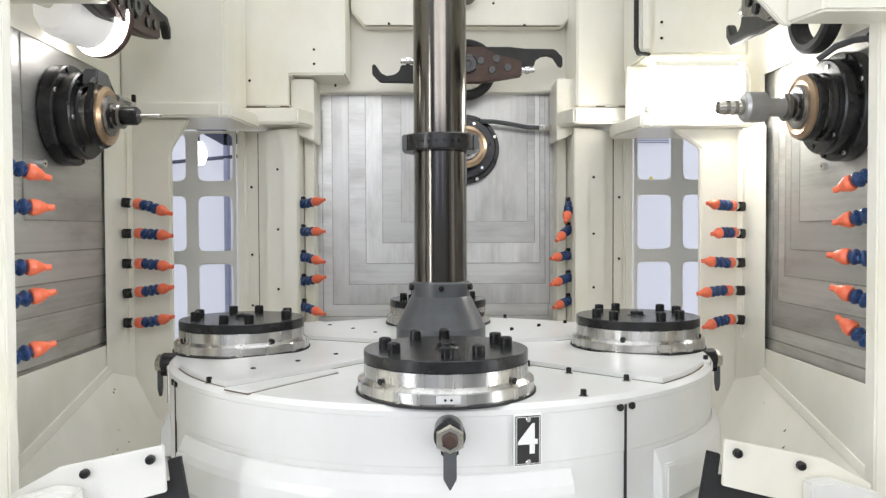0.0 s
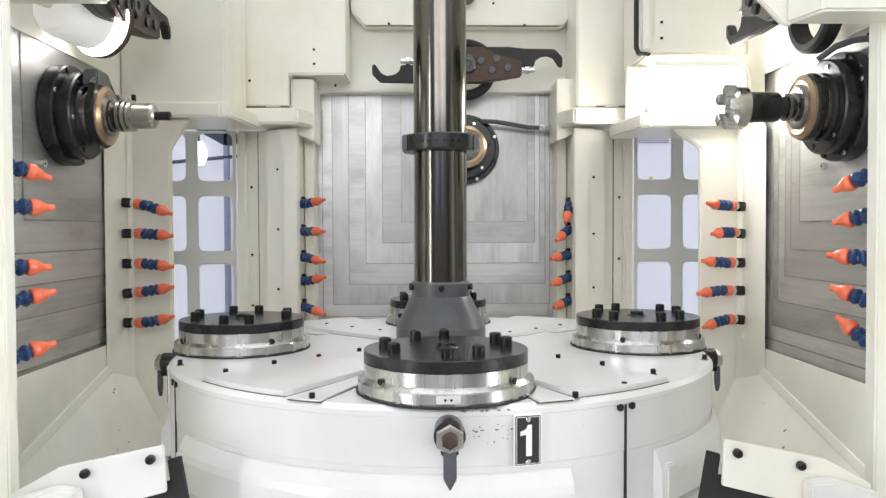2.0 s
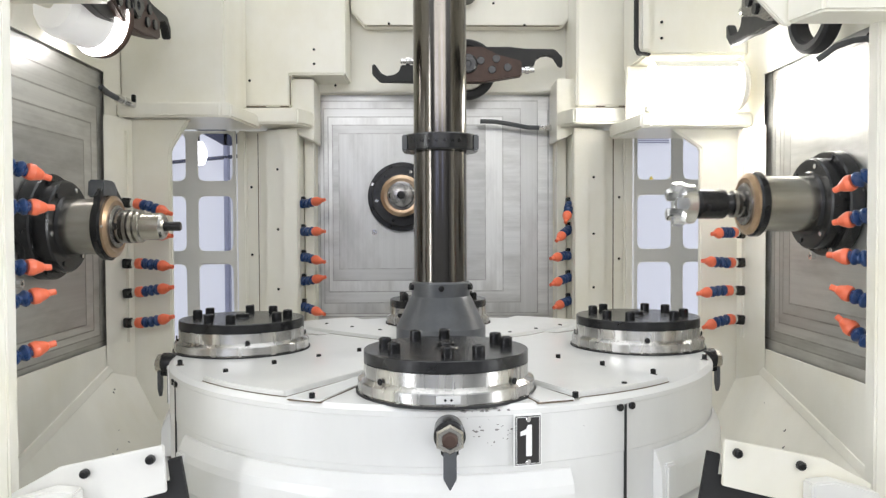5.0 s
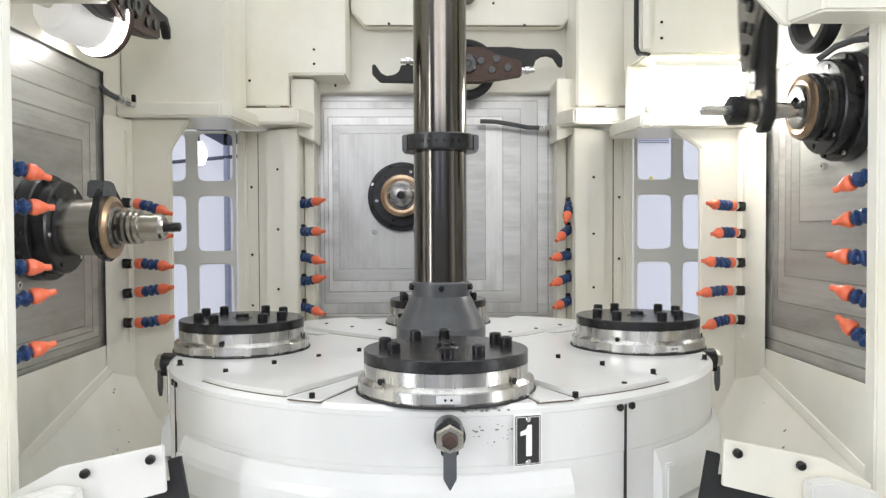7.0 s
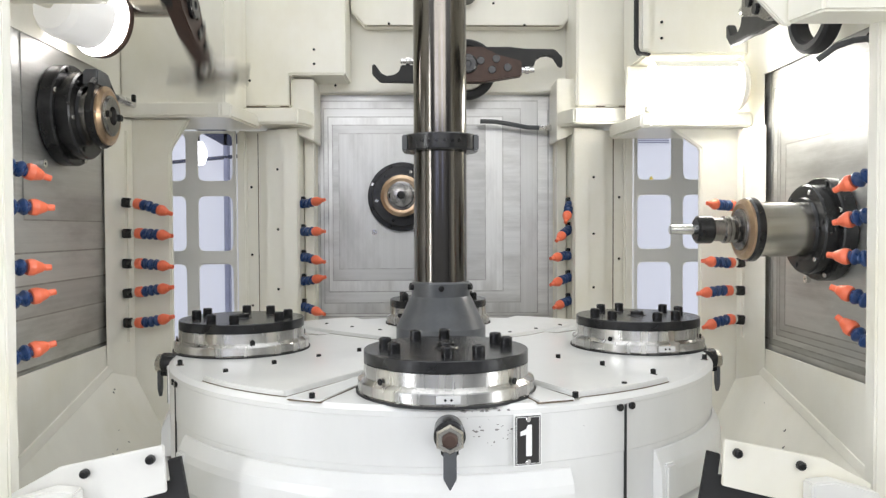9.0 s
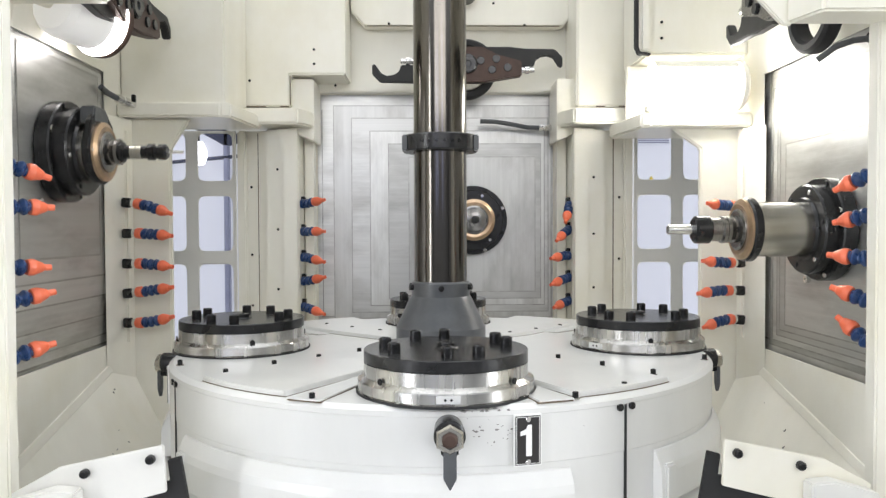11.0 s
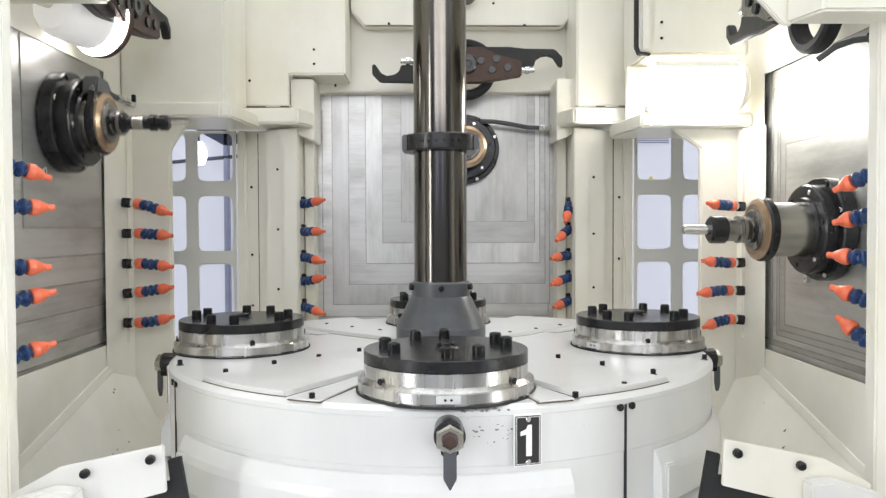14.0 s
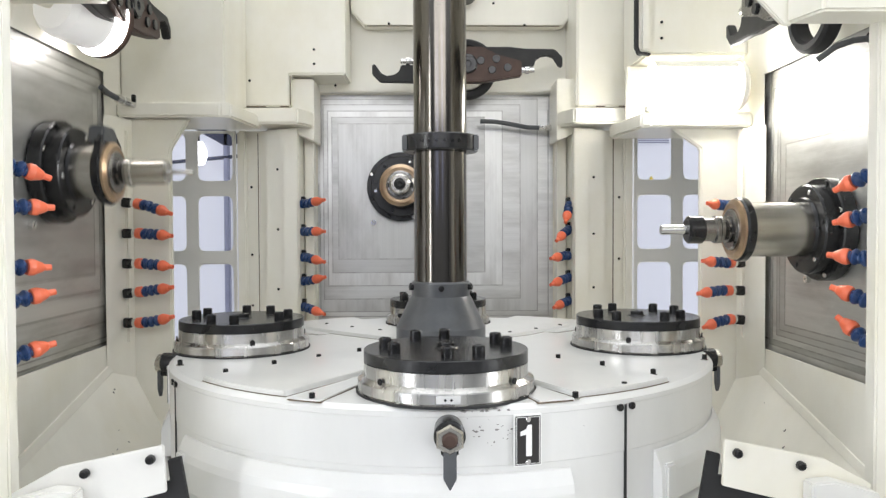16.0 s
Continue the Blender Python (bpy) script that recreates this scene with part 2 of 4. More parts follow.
# ---- large structure ----
setting("ground", box(-6, 6, -7, 6, -0.05, 0.0, 0), mat("hall_floor", (0.46, 0.46, 0.45), 0.28, stain=0.5, stain_scale=1.5, grain=0.1), "grey sealed concrete floor of the hall", "floor")


# the unseen hall behind the open loading side: walls added for reflections and fill, with bluish windows
setting("hall_wall_south", box(-4.6, 4.6, -6.6, -6.5, 0, 3.4, 0), HALL, "unseen grey far wall of the hall, added for reflections")
setting("hall_wall_west", box(-4.6, -4.5, -6.5, 3.0, 0, 3.4, 0), HALL, "unseen grey side wall of the hall, added for reflections")
setting("hall_wall_east", box(4.5, 4.6, -6.5, 3.0, 0, 3.4, 0), HALL, "unseen grey side wall of the hall, added for reflections")
# glowing panels added beside the side fills, for highlights on the column
setting("hall_window_1", box(-4.49, -4.47, -4.5, -3.5, 0.5, 3.2, 0), SIDE_GLOW, "tall glowing panel added at the side for highlights", "window")
setting("hall_window_2", box(4.47, 4.49, -2.9, -1.9, 0.5, 3.2, 0), SIDE_GLOW, "tall glowing panel added at the side for highlights", "window")
for k, x in enumerate((-2.1, -1.2, 1.0)):
    setting(f"hall_window_{k + 3}", box(x - 0.22, x + 0.22, -6.49, -6.47, 1.6, 3.35, 0), PANE_DIM, "bluish window in the far hall wall", "window")


def station_wall(name, S, top, x0, x1, left, right, low):
    bm = holed(x0, x1, 0.45, 2.6, [(left, right, low, top)], 0.975, 0.9772)
    bm.transform(S)
    ob = setting(name, bm, CREAM, "cream enamelled sheet wall with a square spindle opening")
    bm = box(x0, x1, 1.160, 1.180, 0.45, 2.6)
    bm.transform(S)
    setting(name + "_backing", bm, CREAM, "cream enamelled sheet behind the sliding covers")
    return ob


station_wall("wall_north", BACK, 1.795, -0.50, 0.50, -0.444, 0.444, 0.928)
station_wall("wall_west", LEFT, 1.752, -0.95, 0.66, -0.44, 0.360, 0.952)
station_wall("wall_east", RIGHT, 1.745, -0.66, 0.95, -0.366, 0.44, 0.927)


def tray_z(s, x, y):
    """Height of the chip chute, s = -1 west, 1 east."""
    return (0.790 if s < 0 else 0.768) + 0.25 * y - 2.05 * (0.975 - abs(x))


def corner(s, n):
    """The closed corner between two stations, s = -1 west, 1 east."""
    def put(name, bm, material, label, category="wall"):
        if s > 0:
            bm.transform(Matrix.Diagonal((-1, 1, 1, 1)))
            bmesh.ops.reverse_faces(bm, faces=bm.faces)
        return setting(f"{name}_{n}", bm, material, label, category)
    low = 1.675 if s < 0 else 1.830
    put("upper_housing_side", box(-0.974, -0.655, 0.475, 0.758, low, 2.6, 0.006), CREAM, "cream sheet steel housing block above the corner")
    put("upper_housing", prism([(-0.735, 1.715), (-0.505, 1.715), (-0.505, 1.826), (-0.315, 1.826), (-0.315, 2.6), (-0.735, 2.6)] if s < 0 else [(-0.735, 1.715), (-0.492, 1.715), (-0.492, 2.6), (-0.735, 2.6)], 0.76, 0.972, 0.006), CREAM, "cream sheet steel housing beside the tool changer")
    sh = 1.633 if s < 0 else 1.600
    put("shelf_beam", prism([(-0.974, 0.44), (-0.66, 0.44), (-0.632, 0.46), (-0.60, 0.74), (-0.974, 0.74)], sh, sh + 0.046, 0.006, "xy"), CREAM, "cream enamelled ledge over the corner", "beam")
    put("shelf_ledge", prism([(-0.76, 0.70), (-0.47, 0.70), (-0.432, 0.80), (-0.432, 0.972), (-0.76, 0.972)], 1.648, 1.702, 0.006, "xy"), CREAM, "cream enamelled ledge over the window", "beam")
    put("corner_panel", prism([(-0.974, 0.55), (-0.825, 0.55), (-0.825, 1.538), (-0.73 - (sh - 1.60), sh + 0.002), (-0.974, sh + 0.002)], 0.475, 0.50, 0.005), CREAM, "cream corner panel with a bevelled edge beside the window")
    put("corner_fillet", prism([(-0.974, 0.345), (-0.974, 0.474), (-0.938, 0.474)], 0.60, sh - 0.004, 0.003, "xy"), CREAM, "slanted cream corner sheet", "trim")
    put("nozzle_strip", box(-0.974, -0.943, 0.435, 0.472, 0.945, 1.595, 0.004), CREAM, "narrow cream strip that carries coolant nozzles", "trim")
    put("window_mullion", box(-0.70, -0.574, 0.815, 0.84, 0.6, 1.638, 0.004), CREAM, "cream panel between window and post")
    put("window_trim", box(-0.70, -0.668, 0.795, 0.813, 0.6, 1.638, 0.006), CREAM, "raised cream window edge", "trim")
    put("post", prism([(-0.60, 0.78), (-0.508, 0.78), (-0.485, 0.80), (-0.485, 0.972), (-0.60, 0.972)], 0.6, 1.638, 0.008, "xy"), CREAM, "cream post that carries coolant nozzles", "post")
    put("post_gusset", prism([(-0.556, 1.640), (-0.484, 1.640), (-0.490, 0.70), (-0.537, 0.70), (-0.534, 1.527), (-0.545, 1.556)], 0.766, 0.779, 0.003), CREAM, "cream flat bar with a flared head on the post", "trim")
    put("post_lining", box(-0.482, -0.448, 0.90, 0.972, 0.6, 1.80, 0.004), CREAM, "cream lining beside the steel cover", "trim")
    put("post_cap", prism([(-0.52, 1.64), (-0.43, 1.60), (-0.43, 1.82), (-0.52, 1.82)], 0.80, 0.97, 0.004), CREAM, "cream corner bracket above the post", "trim")
    panes = [(xa, xb, a, b) for xa, xb in ((-0.985, -0.882), (-0.838, -0.718)) for a, b in ((1.462, 1.628), (1.215, 1.408), (0.70, 1.168))]
    frame_bm = holed(-1.02, -0.704, 0.6, 1.638, panes, 0.80, 0.8035)
    for xa, xb, a, b in panes:
        for cx, cz, sx, sz in ((xa, a, 1, 1), (xb, a, -1, 1), (xa, b, 1, -1), (xb, b, -1, -1)):
            arc = [(cx + sx * 0.022 * (1 - math.sin(k * math.pi / 12)), cz + sz * 0.022 * (1 - math.cos(k * math.pi / 12))) for k in range(7)]
            gusset = prism([(cx - sx * 0.002, cz - sz * 0.002)] + arc, 0.8005, 0.803, 0)
            tmp = bpy.data.meshes.new("scratch")
            gusset.to_mesh(tmp)
            gusset.free()
            frame_bm.from_mesh(tmp)
            bpy.data.meshes.remove(tmp)
    w = put("window", frame_bm, FILM, "cream window frame with six rounded panes", "window")
    g = part("pane", box(-1.01, -0.71, 0.806, 0.812, 0.61, 1.63, 0), GLASS, w)
    if s > 0:
        g.matrix_basis = Matrix.Diagonal((-1, 1, 1, 1))
    g.visible_shadow = False
    back = put("backdrop", box(-2.4, -0.45, 1.9, 1.92, 0.2, 2.8, 0), OUTSIDE_GLOW, "pale bluish hall backdrop with an added glow, seen through the window", "backdrop")
    # steep chip chute
    bm = bmesh.new()
    cs = [(-0.974, -0.95), (-0.62, -0.95), (-0.62, 0.474), (-0.974, 0.474)]
    hi = [bm.verts.new((x, y, tray_z(s, x, y))) for x, y in cs]
    lo = [bm.verts.new((x, y, tray_z(s, x, y) - 0.03)) for x, y in cs]
    bm.faces.new(hi), bm.faces.new(lo)
    for i in range(4):
        bm.faces.new((hi[i], hi[(i + 1) % 4], lo[(i + 1) % 4], lo[i]))
    bmesh.ops.recalc_face_normals(bm, faces=bm.faces)
    put("chip_tray", bm, CREAM, "steep cream chip chute under the station", "tray")
    edge = -0.791 if s < 0 else -0.794
    put("door_post", box(-1.06, edge, -0.50, -0.465, 0.50, 2.6, 0.004), CREAM, "cream front post of the loading opening", "post")


corner(-1, 1), corner(1, 2)
setting("recess_sill", box(-0.455, 0.455, 0.935, 0.972, 1.797, 1.832, 0.005), CREAM, "cream sill under the tool changer recess", "trim")
setting("recess_hood", prism([(-0.31, 2.6), (-0.31, 2.09), (-0.26, 2.035), (0.47, 2.035), (0.52, 2.09), (0.52, 2.6)], 0.92, 0.972, 0.006), CREAM, "cream hood panel above the tool changer arm")


# ---- indexing table ----
def indexing_table():
    t = thing("indexing_table", "white enamelled four-station indexing table with steel fixtures", "rotary table", pose(0, 0, 1.0))
    part("drum", lathe([(0, -0.004), (0.628, -0.004), (0.638, -0.012), (0.638, -0.0205), (0.6366, -0.0220), (0.6366, -0.1040), (0.6352, -0.1055), (0.6352, -0.40), (0, -0.40)], 128), WHITE, t)
    for q in range(4):
        m = pose(0, 0, 0, 0, 0, 90 * q)
        # lower panel with its bevelled top edge
        bm = bmesh.new()
        prof = [(0.6360, -0.116), (0.6400, -0.118), (0.6520, -0.142), (0.6550, -0.156), (0.6560, -0.21), (0.634, -0.21)]
        N = 96
        rows = [[bm.verts.new((r * math.cos(a), r * math.sin(a), h)) for r, h in prof] for a in [radians(-90 - 53.5 + 72.5 * i / N) for i in range(N + 1)]]
        for a, b in zip(rows, rows[1:]):
            for i in range(6):
                bm.faces.new((a[i], b[i], b[(i + 1) % 6], a[(i + 1) % 6]))
        bm.faces.new(rows[0]), bm.faces.new(rows[-1])
        bmesh.ops.recalc_face_normals(bm, faces=bm.faces)
        part("lower_panel", bm, WHITE, t, m=m, smooth=False)
        part("raised_rib", box(-0.015, 0.015, -0.661, -0.648, -0.205, -0.140, 0.004), WHITE, t, m=m @ pose(0, 0, 0, 0, 0, -51.5))
        # seam with two bolts
        a = radians(-90 + 29.7)
        sm = m @ Matrix.Rotation(a + radians(90), 4, "Z")
        part("seam", box(-0.0024, 0.0024, -0.6380, -0.62, -0.40, -0.0225, 0), RUBBER, t, "black joint", sm)
        for dx in (-0.014, 0.014):
            part("bolt", rod(0.0065, 0, 0.008, 0.001, 14, "y"), BOLT, t, m=sm @ pose(dx, -0.634, -0.026))
        # pointer under each fixture
        k = part("pointer_boss", lathe([(0, 0), (0.0235, 0), (0.0255, 0.046), (0.0255, 0.054), (0.022, 0.057), (0, 0.057)], 32, "y"), BLACK, t, "round black boss", m @ pose(0.001, -0.632, -0.040))
        part("hex_nut", lathe([(0, 0.053), (0.0245, 0.053), (0.0245, 0.066), (0.021, 0.070), (0.0150, 0.070), (0.0150, 0.066), (0, 0.066)], 6, "y"), QUILL, k, "worn steel hexagon nut", pose(0, 0, -0.002, 0, 30, 0))
        part("pin", lathe([(0, 0.054), (0.0125, 0.054), (0.0125, 0.070), (0.009, 0.074), (0, 0.075)], 20, "y"), RUST, k, "brown domed pin", pose(0, 0, -0.002))
        part("arrow", prism([(-0.0105, -0.014), (0.0105, -0.014), (0.0105, -0.064), (0, -0.083), (-0.0105, -0.064)], -0.067, -0.059, 0.001), GREY, k, "dark pointed steel arrow")
        part("bracket", box(-0.014, 0.014, -0.058, 0.0, -0.030, -0.016, 0.002), BLACK, k)
        # number plate
        pm = m @ Matrix.Rotation(radians(11.9), 4, "Z") @ pose(0, -0.6395, -0.0630)
        plate = part("number_plate", prism([(-0.0245, -0.0435), (0.0245, -0.0435), (0.0245, 0.0435), (-0.0245, 0.0435)], -0.003, 0.003, 0.0008), SIGN_W, t, "black plate with a white numeral", pm)
        part("face", box(-0.0218, 0.0218, -0.0042, -0.003, -0.0408, 0.0408, 0), SIGN_B, plate)
        part("border", holed(-0.0204, 0.0204, -0.0394, 0.0394, [(-0.0194, 0.0194, -0.0384, 0.0384)], -0.0046, -0.0042), SIGN_W, plate)
        for h in (-0.0355, 0.0355):
            part("rivet", rod(0.0045, 0.0042, 0.0075, 0.001, 14, "y"), CHROME, plate, m=pose(0, 0, h))
        n = (3 + q) % 4 + 1
        if n == 1:
            o = part("numeral", prism([(-0.0035, -0.026), (0.0065, -0.026), (0.0065, 0.026), (-0.0005, 0.026), (-0.0035, 0.019), (-0.0135, 0.015), (-0.0135, 0.008), (-0.0035, 0.010)], -0.0049, -0.0042, 0), SIGN_W, plate)
        else:
            cu = bpy.data.curves.new("numeral", "FONT")
            cu.body, cu.size, cu.extrude, cu.align_x, cu.align_y, cu.offset = str(n), 0.070, 0.0003, "CENTER", "CENTER", 0.0011
            tmp = new("numeral_source", cu)
            me = bpy.data.meshes.new_from_object(tmp)
            bpy.data.objects.remove(tmp)
            me.materials.append(SIGN_W)
            o = new("numeral", me)
            o.parent, o.matrix_basis = plate, pose(0, -0.0048, 0, 90, 0, 0)
    # raised cover plates between the fixtures, as the table stands after its turn
    home = pose(0, 0, 0, 0, 0, 90)
    for a0, a1 in ((-49, -27), (21, 43), (133, 156), (-154, -131)):
        arc = [radians(a0 + (a1 - a0) * i / 9 - 90) for i in range(10)]
        mid = radians((a0 + a1) / 2 - 90)
        wide = 1.0 if math.cos(radians(a0)) > 0 else 0.8
        pts = [(0.621 * math.cos(b), 0.621 * math.sin(b)) for b in arc]
        pts += [(0.36 * math.cos(arc[-1] + 0.06 * wide), 0.36 * math.sin(arc[-1] + 0.06 * wide)), (0.13 * math.cos(mid + 0.3), 0.13 * math.sin(mid + 0.3)), (0.13 * math.cos(mid - 0.3), 0.13 * math.sin(mid - 0.3)), (0.31 * math.cos(arc[0] - 0.12 * wide), 0.31 * math.sin(arc[0] - 0.12 * wide))]
        # dark outline added for the thin shadow at the cover's edge
        part("cover_gasket", prism([(x * 1.004, y * 1.004) for x, y in pts], -0.0055, -0.0030, 0, "xy"), SEAM_SHADOW, t, "thin dark outline drawn as the cover's shadow line", home)
        part("cover_plate", prism(pts, -0.006, 0.006, 0.002, "xy"), WHITE, t, m=home)
        inner = 1 if abs(a1) < abs(a0) else -1
        edge = a1 if inner > 0 else a0
        near, far = radians(edge + inner * 1.0 - 90), radians(edge + inner * 7.0 - 90)
        side = [(0.634 * math.cos(near), 0.634 * math.sin(near)), (0.634 * math.cos(far), 0.634 * math.sin(far)), (0.40 * math.cos(near + inner * 0.13), 0.40 * math.sin(near + inner * 0.13)), (0.385 * math.cos(near + inner * 0.05), 0.385 * math.sin(near + inner * 0.05))]
        part("joint_strip", prism(side, -0.006, -0.0005, 0.001, "xy"), WHITE, t, "low white strip beside the cover", home)
        # likewise a dark outline for the shadow beside the strip
        part("strip_gasket", prism([(x * 1.002, y * 1.002) for x, y in side], -0.0055, -0.0033, 0, "xy"), SEAM_SHADOW, t, "thin dark outline drawn as the strip's shadow line", home @ pose(0, 0, 0, 0, 0, inner * 0.25))
    for x, y in ((-0.568, -0.238), (-0.441, -0.347), (-0.363, -0.251), (-0.278, -0.179), (-0.195, -0.093), (-0.232, -0.578), (0.257, -0.206), (0.335, -0.295), (0.415, -0.387), (0.325, -0.509), (0.220, -0.587), (-0.336, 0.388), (-0.252, 0.312), (-0.167, 0.241), (0.192, 0.177), (0.273, 0.246), (0.355, 0.322), (0.58, -0.22), (-0.43, 0.45)):
        part("bolt", rod(0.0054, 0, 0.0125, 0.001, 14), BOLT, t, m=home @ pose(x, y, -0.004))
        part("washer", rod(0.0085, 0, 0.0018, 0.0004, 14), QUILL, t, m=home @ pose(x, y, -0.004))
    return t


def fixture(t, q):
    f = part("rotary_fixture", lathe([(0, 0.0), (0.1625, 0.0), (0.1625, 0.003), (0.1585, 0.005), (0.1612, 0.006), (0.1612, 0.022), (0.1600, 0.024), (0.1515, 0.030), (0.1500, 0.031), (0.1500, 0.0535), (0, 0.0535)], 96), STEEL, t, "turned steel fixture ring under a black disc")
    f.matrix_basis = pose(0, 0, 0, 0, 0, 90 * q) @ pose(0, -0.4914, -0.004)
    part("gasket", lathe([(0.155, -0.001), (0.1645, -0.001), (0.1645, 0.0035), (0.155, 0.0035)], 96), RUBBER, f)
    part("disc", lathe([(0, 0.0535), (0.1470, 0.0535), (0.1500, 0.0550), (0.1500, 0.0740), (0.1485, 0.0755), (0.024, 0.0755), (0.022, 0.0775), (0, 0.0775)], 96), BLACK, f, "black oxide mounting disc")
    for r, a in ((0.111, 0), (0.111, 30), (0.111, 90), (0.111, 121), (0.111, 180), (0.111, 214), (0.111, 270), (0.111, 299), (0.0, 0)):
        big = 0.016 if r == 0 else 0.0113
        part("bolt", lathe([(0, 0.074), (big, 0.074), (big, 0.0925 if r else 0.084), (big - 0.002, 0.0945 if r else 0.086), (0.006, 0.0945 if r else 0.086), (0.006, 0.090 if r else 0.084), (0, 0.090 if r else 0.084)], 20), BOLT, f, m=pose(r * math.cos(radians(a)), r * math.sin(radians(a)), 0))
    for a in (-138, -42, 48, 138):
        part("set_screw", rod(0.006, 0, 0.003, 0.001, 12, "y"), BOLT, f, m=Matrix.Rotation(radians(a + 90), 4, "Z") @ pose(0, -0.1525, 0.033))
    part("index_tab", box(-0.020, 0.020, -0.1625, -0.158, 0.008, 0.021, 0.001), ALU, f, "small bright index tab")
    for x in (-0.005, 0.005):
        part("tab_screw", rod(0.0022, 0, 0.002, 0.0005, 10, "y"), BOLT, f, m=pose(x, -0.1622, 0.0145))
    return f


def base_skirt():
    """Fixed ring under the turning table."""
    prof = [(0.640, -0.215), (0.646, -0.214), (0.654, -0.224), (0.662, -0.260), (0.664, -0.40), (0.660, -1.0), (0.640, -1.0), (0.640, -0.215)]
    setting("base_skirt", lathe(prof, 128), WHITE, "white enamelled fixed base ring under the table", "base").location.z = 1.0


base_skirt()
TABLE = indexing_table()
FIXTURES = [fixture(TABLE, q) for q in range(4)]


def central_column():
    c = thing("central_column", "dark polished steel column on a grey conical foot", "column", pose(0.0, 0, 1.0))
    part("shaft", lathe([(0, 0.15), (0.0655, 0.15), (0.0655, 1.6), (0, 1.6)], 64), COLUMN, c)
    foot = part("foot", lathe([(0, 0.0), (0.111, 0.0), (0.111, 0.048), (0.107, 0.054), (0.078, 0.116), (0.0725, 0.124), (0.0725, 0.156), (0.069, 0.160), (0, 0.160)], 64), GREY, c, "grey painted cast foot")
    for a in (-160, -20, 20, 160, 90, -90):
        part("bolt", rod(0.007, 0, 0.012, 0.001, 12, "y"), BOLT, foot, m=Matrix.Rotation(radians(a + 90), 4, "Z") @ pose(0, -0.070, 0.146))
    col = part("collar", lathe([(0.06, 0.478), (0.090, 0.478), (0.093, 0.481), (0.093, 0.515), (0.090, 0.518), (0.06, 0.518)], 48), BLACK, c, "dark clamp collar")
    for a in (-118, -107, -96, -84, -73, -62):
        part("hole", rod(0.0042, 0, 0.002, 0.0005, 12, "y"), BOLT, col, m=Matrix.Rotation(radians(a + 90), 4, "Z") @ pose(0, -0.0922, 0.498))
    for s in (-1, 1):
        part("clamp_end", box(s * 0.074, s * 0.093, -0.045, 0.02, 0.479, 0.517, 0.003), GREY, col)
    return c


central_column()


# ---- stations ----
PIVOTS = {"left": PIVOT, "back": (0.113, 1.868), "right": (0.100, 1.850)}
COVER_W, COVER_H = (0.241, 0.290, 0.332, 0.374, 0.414), (0.257, 0.295, 0.332, 0.369, 0.404)
EAST_W = (0.243, 0.278, 0.298, 0.326, 0.346)
CENTRE_Z = 1.365


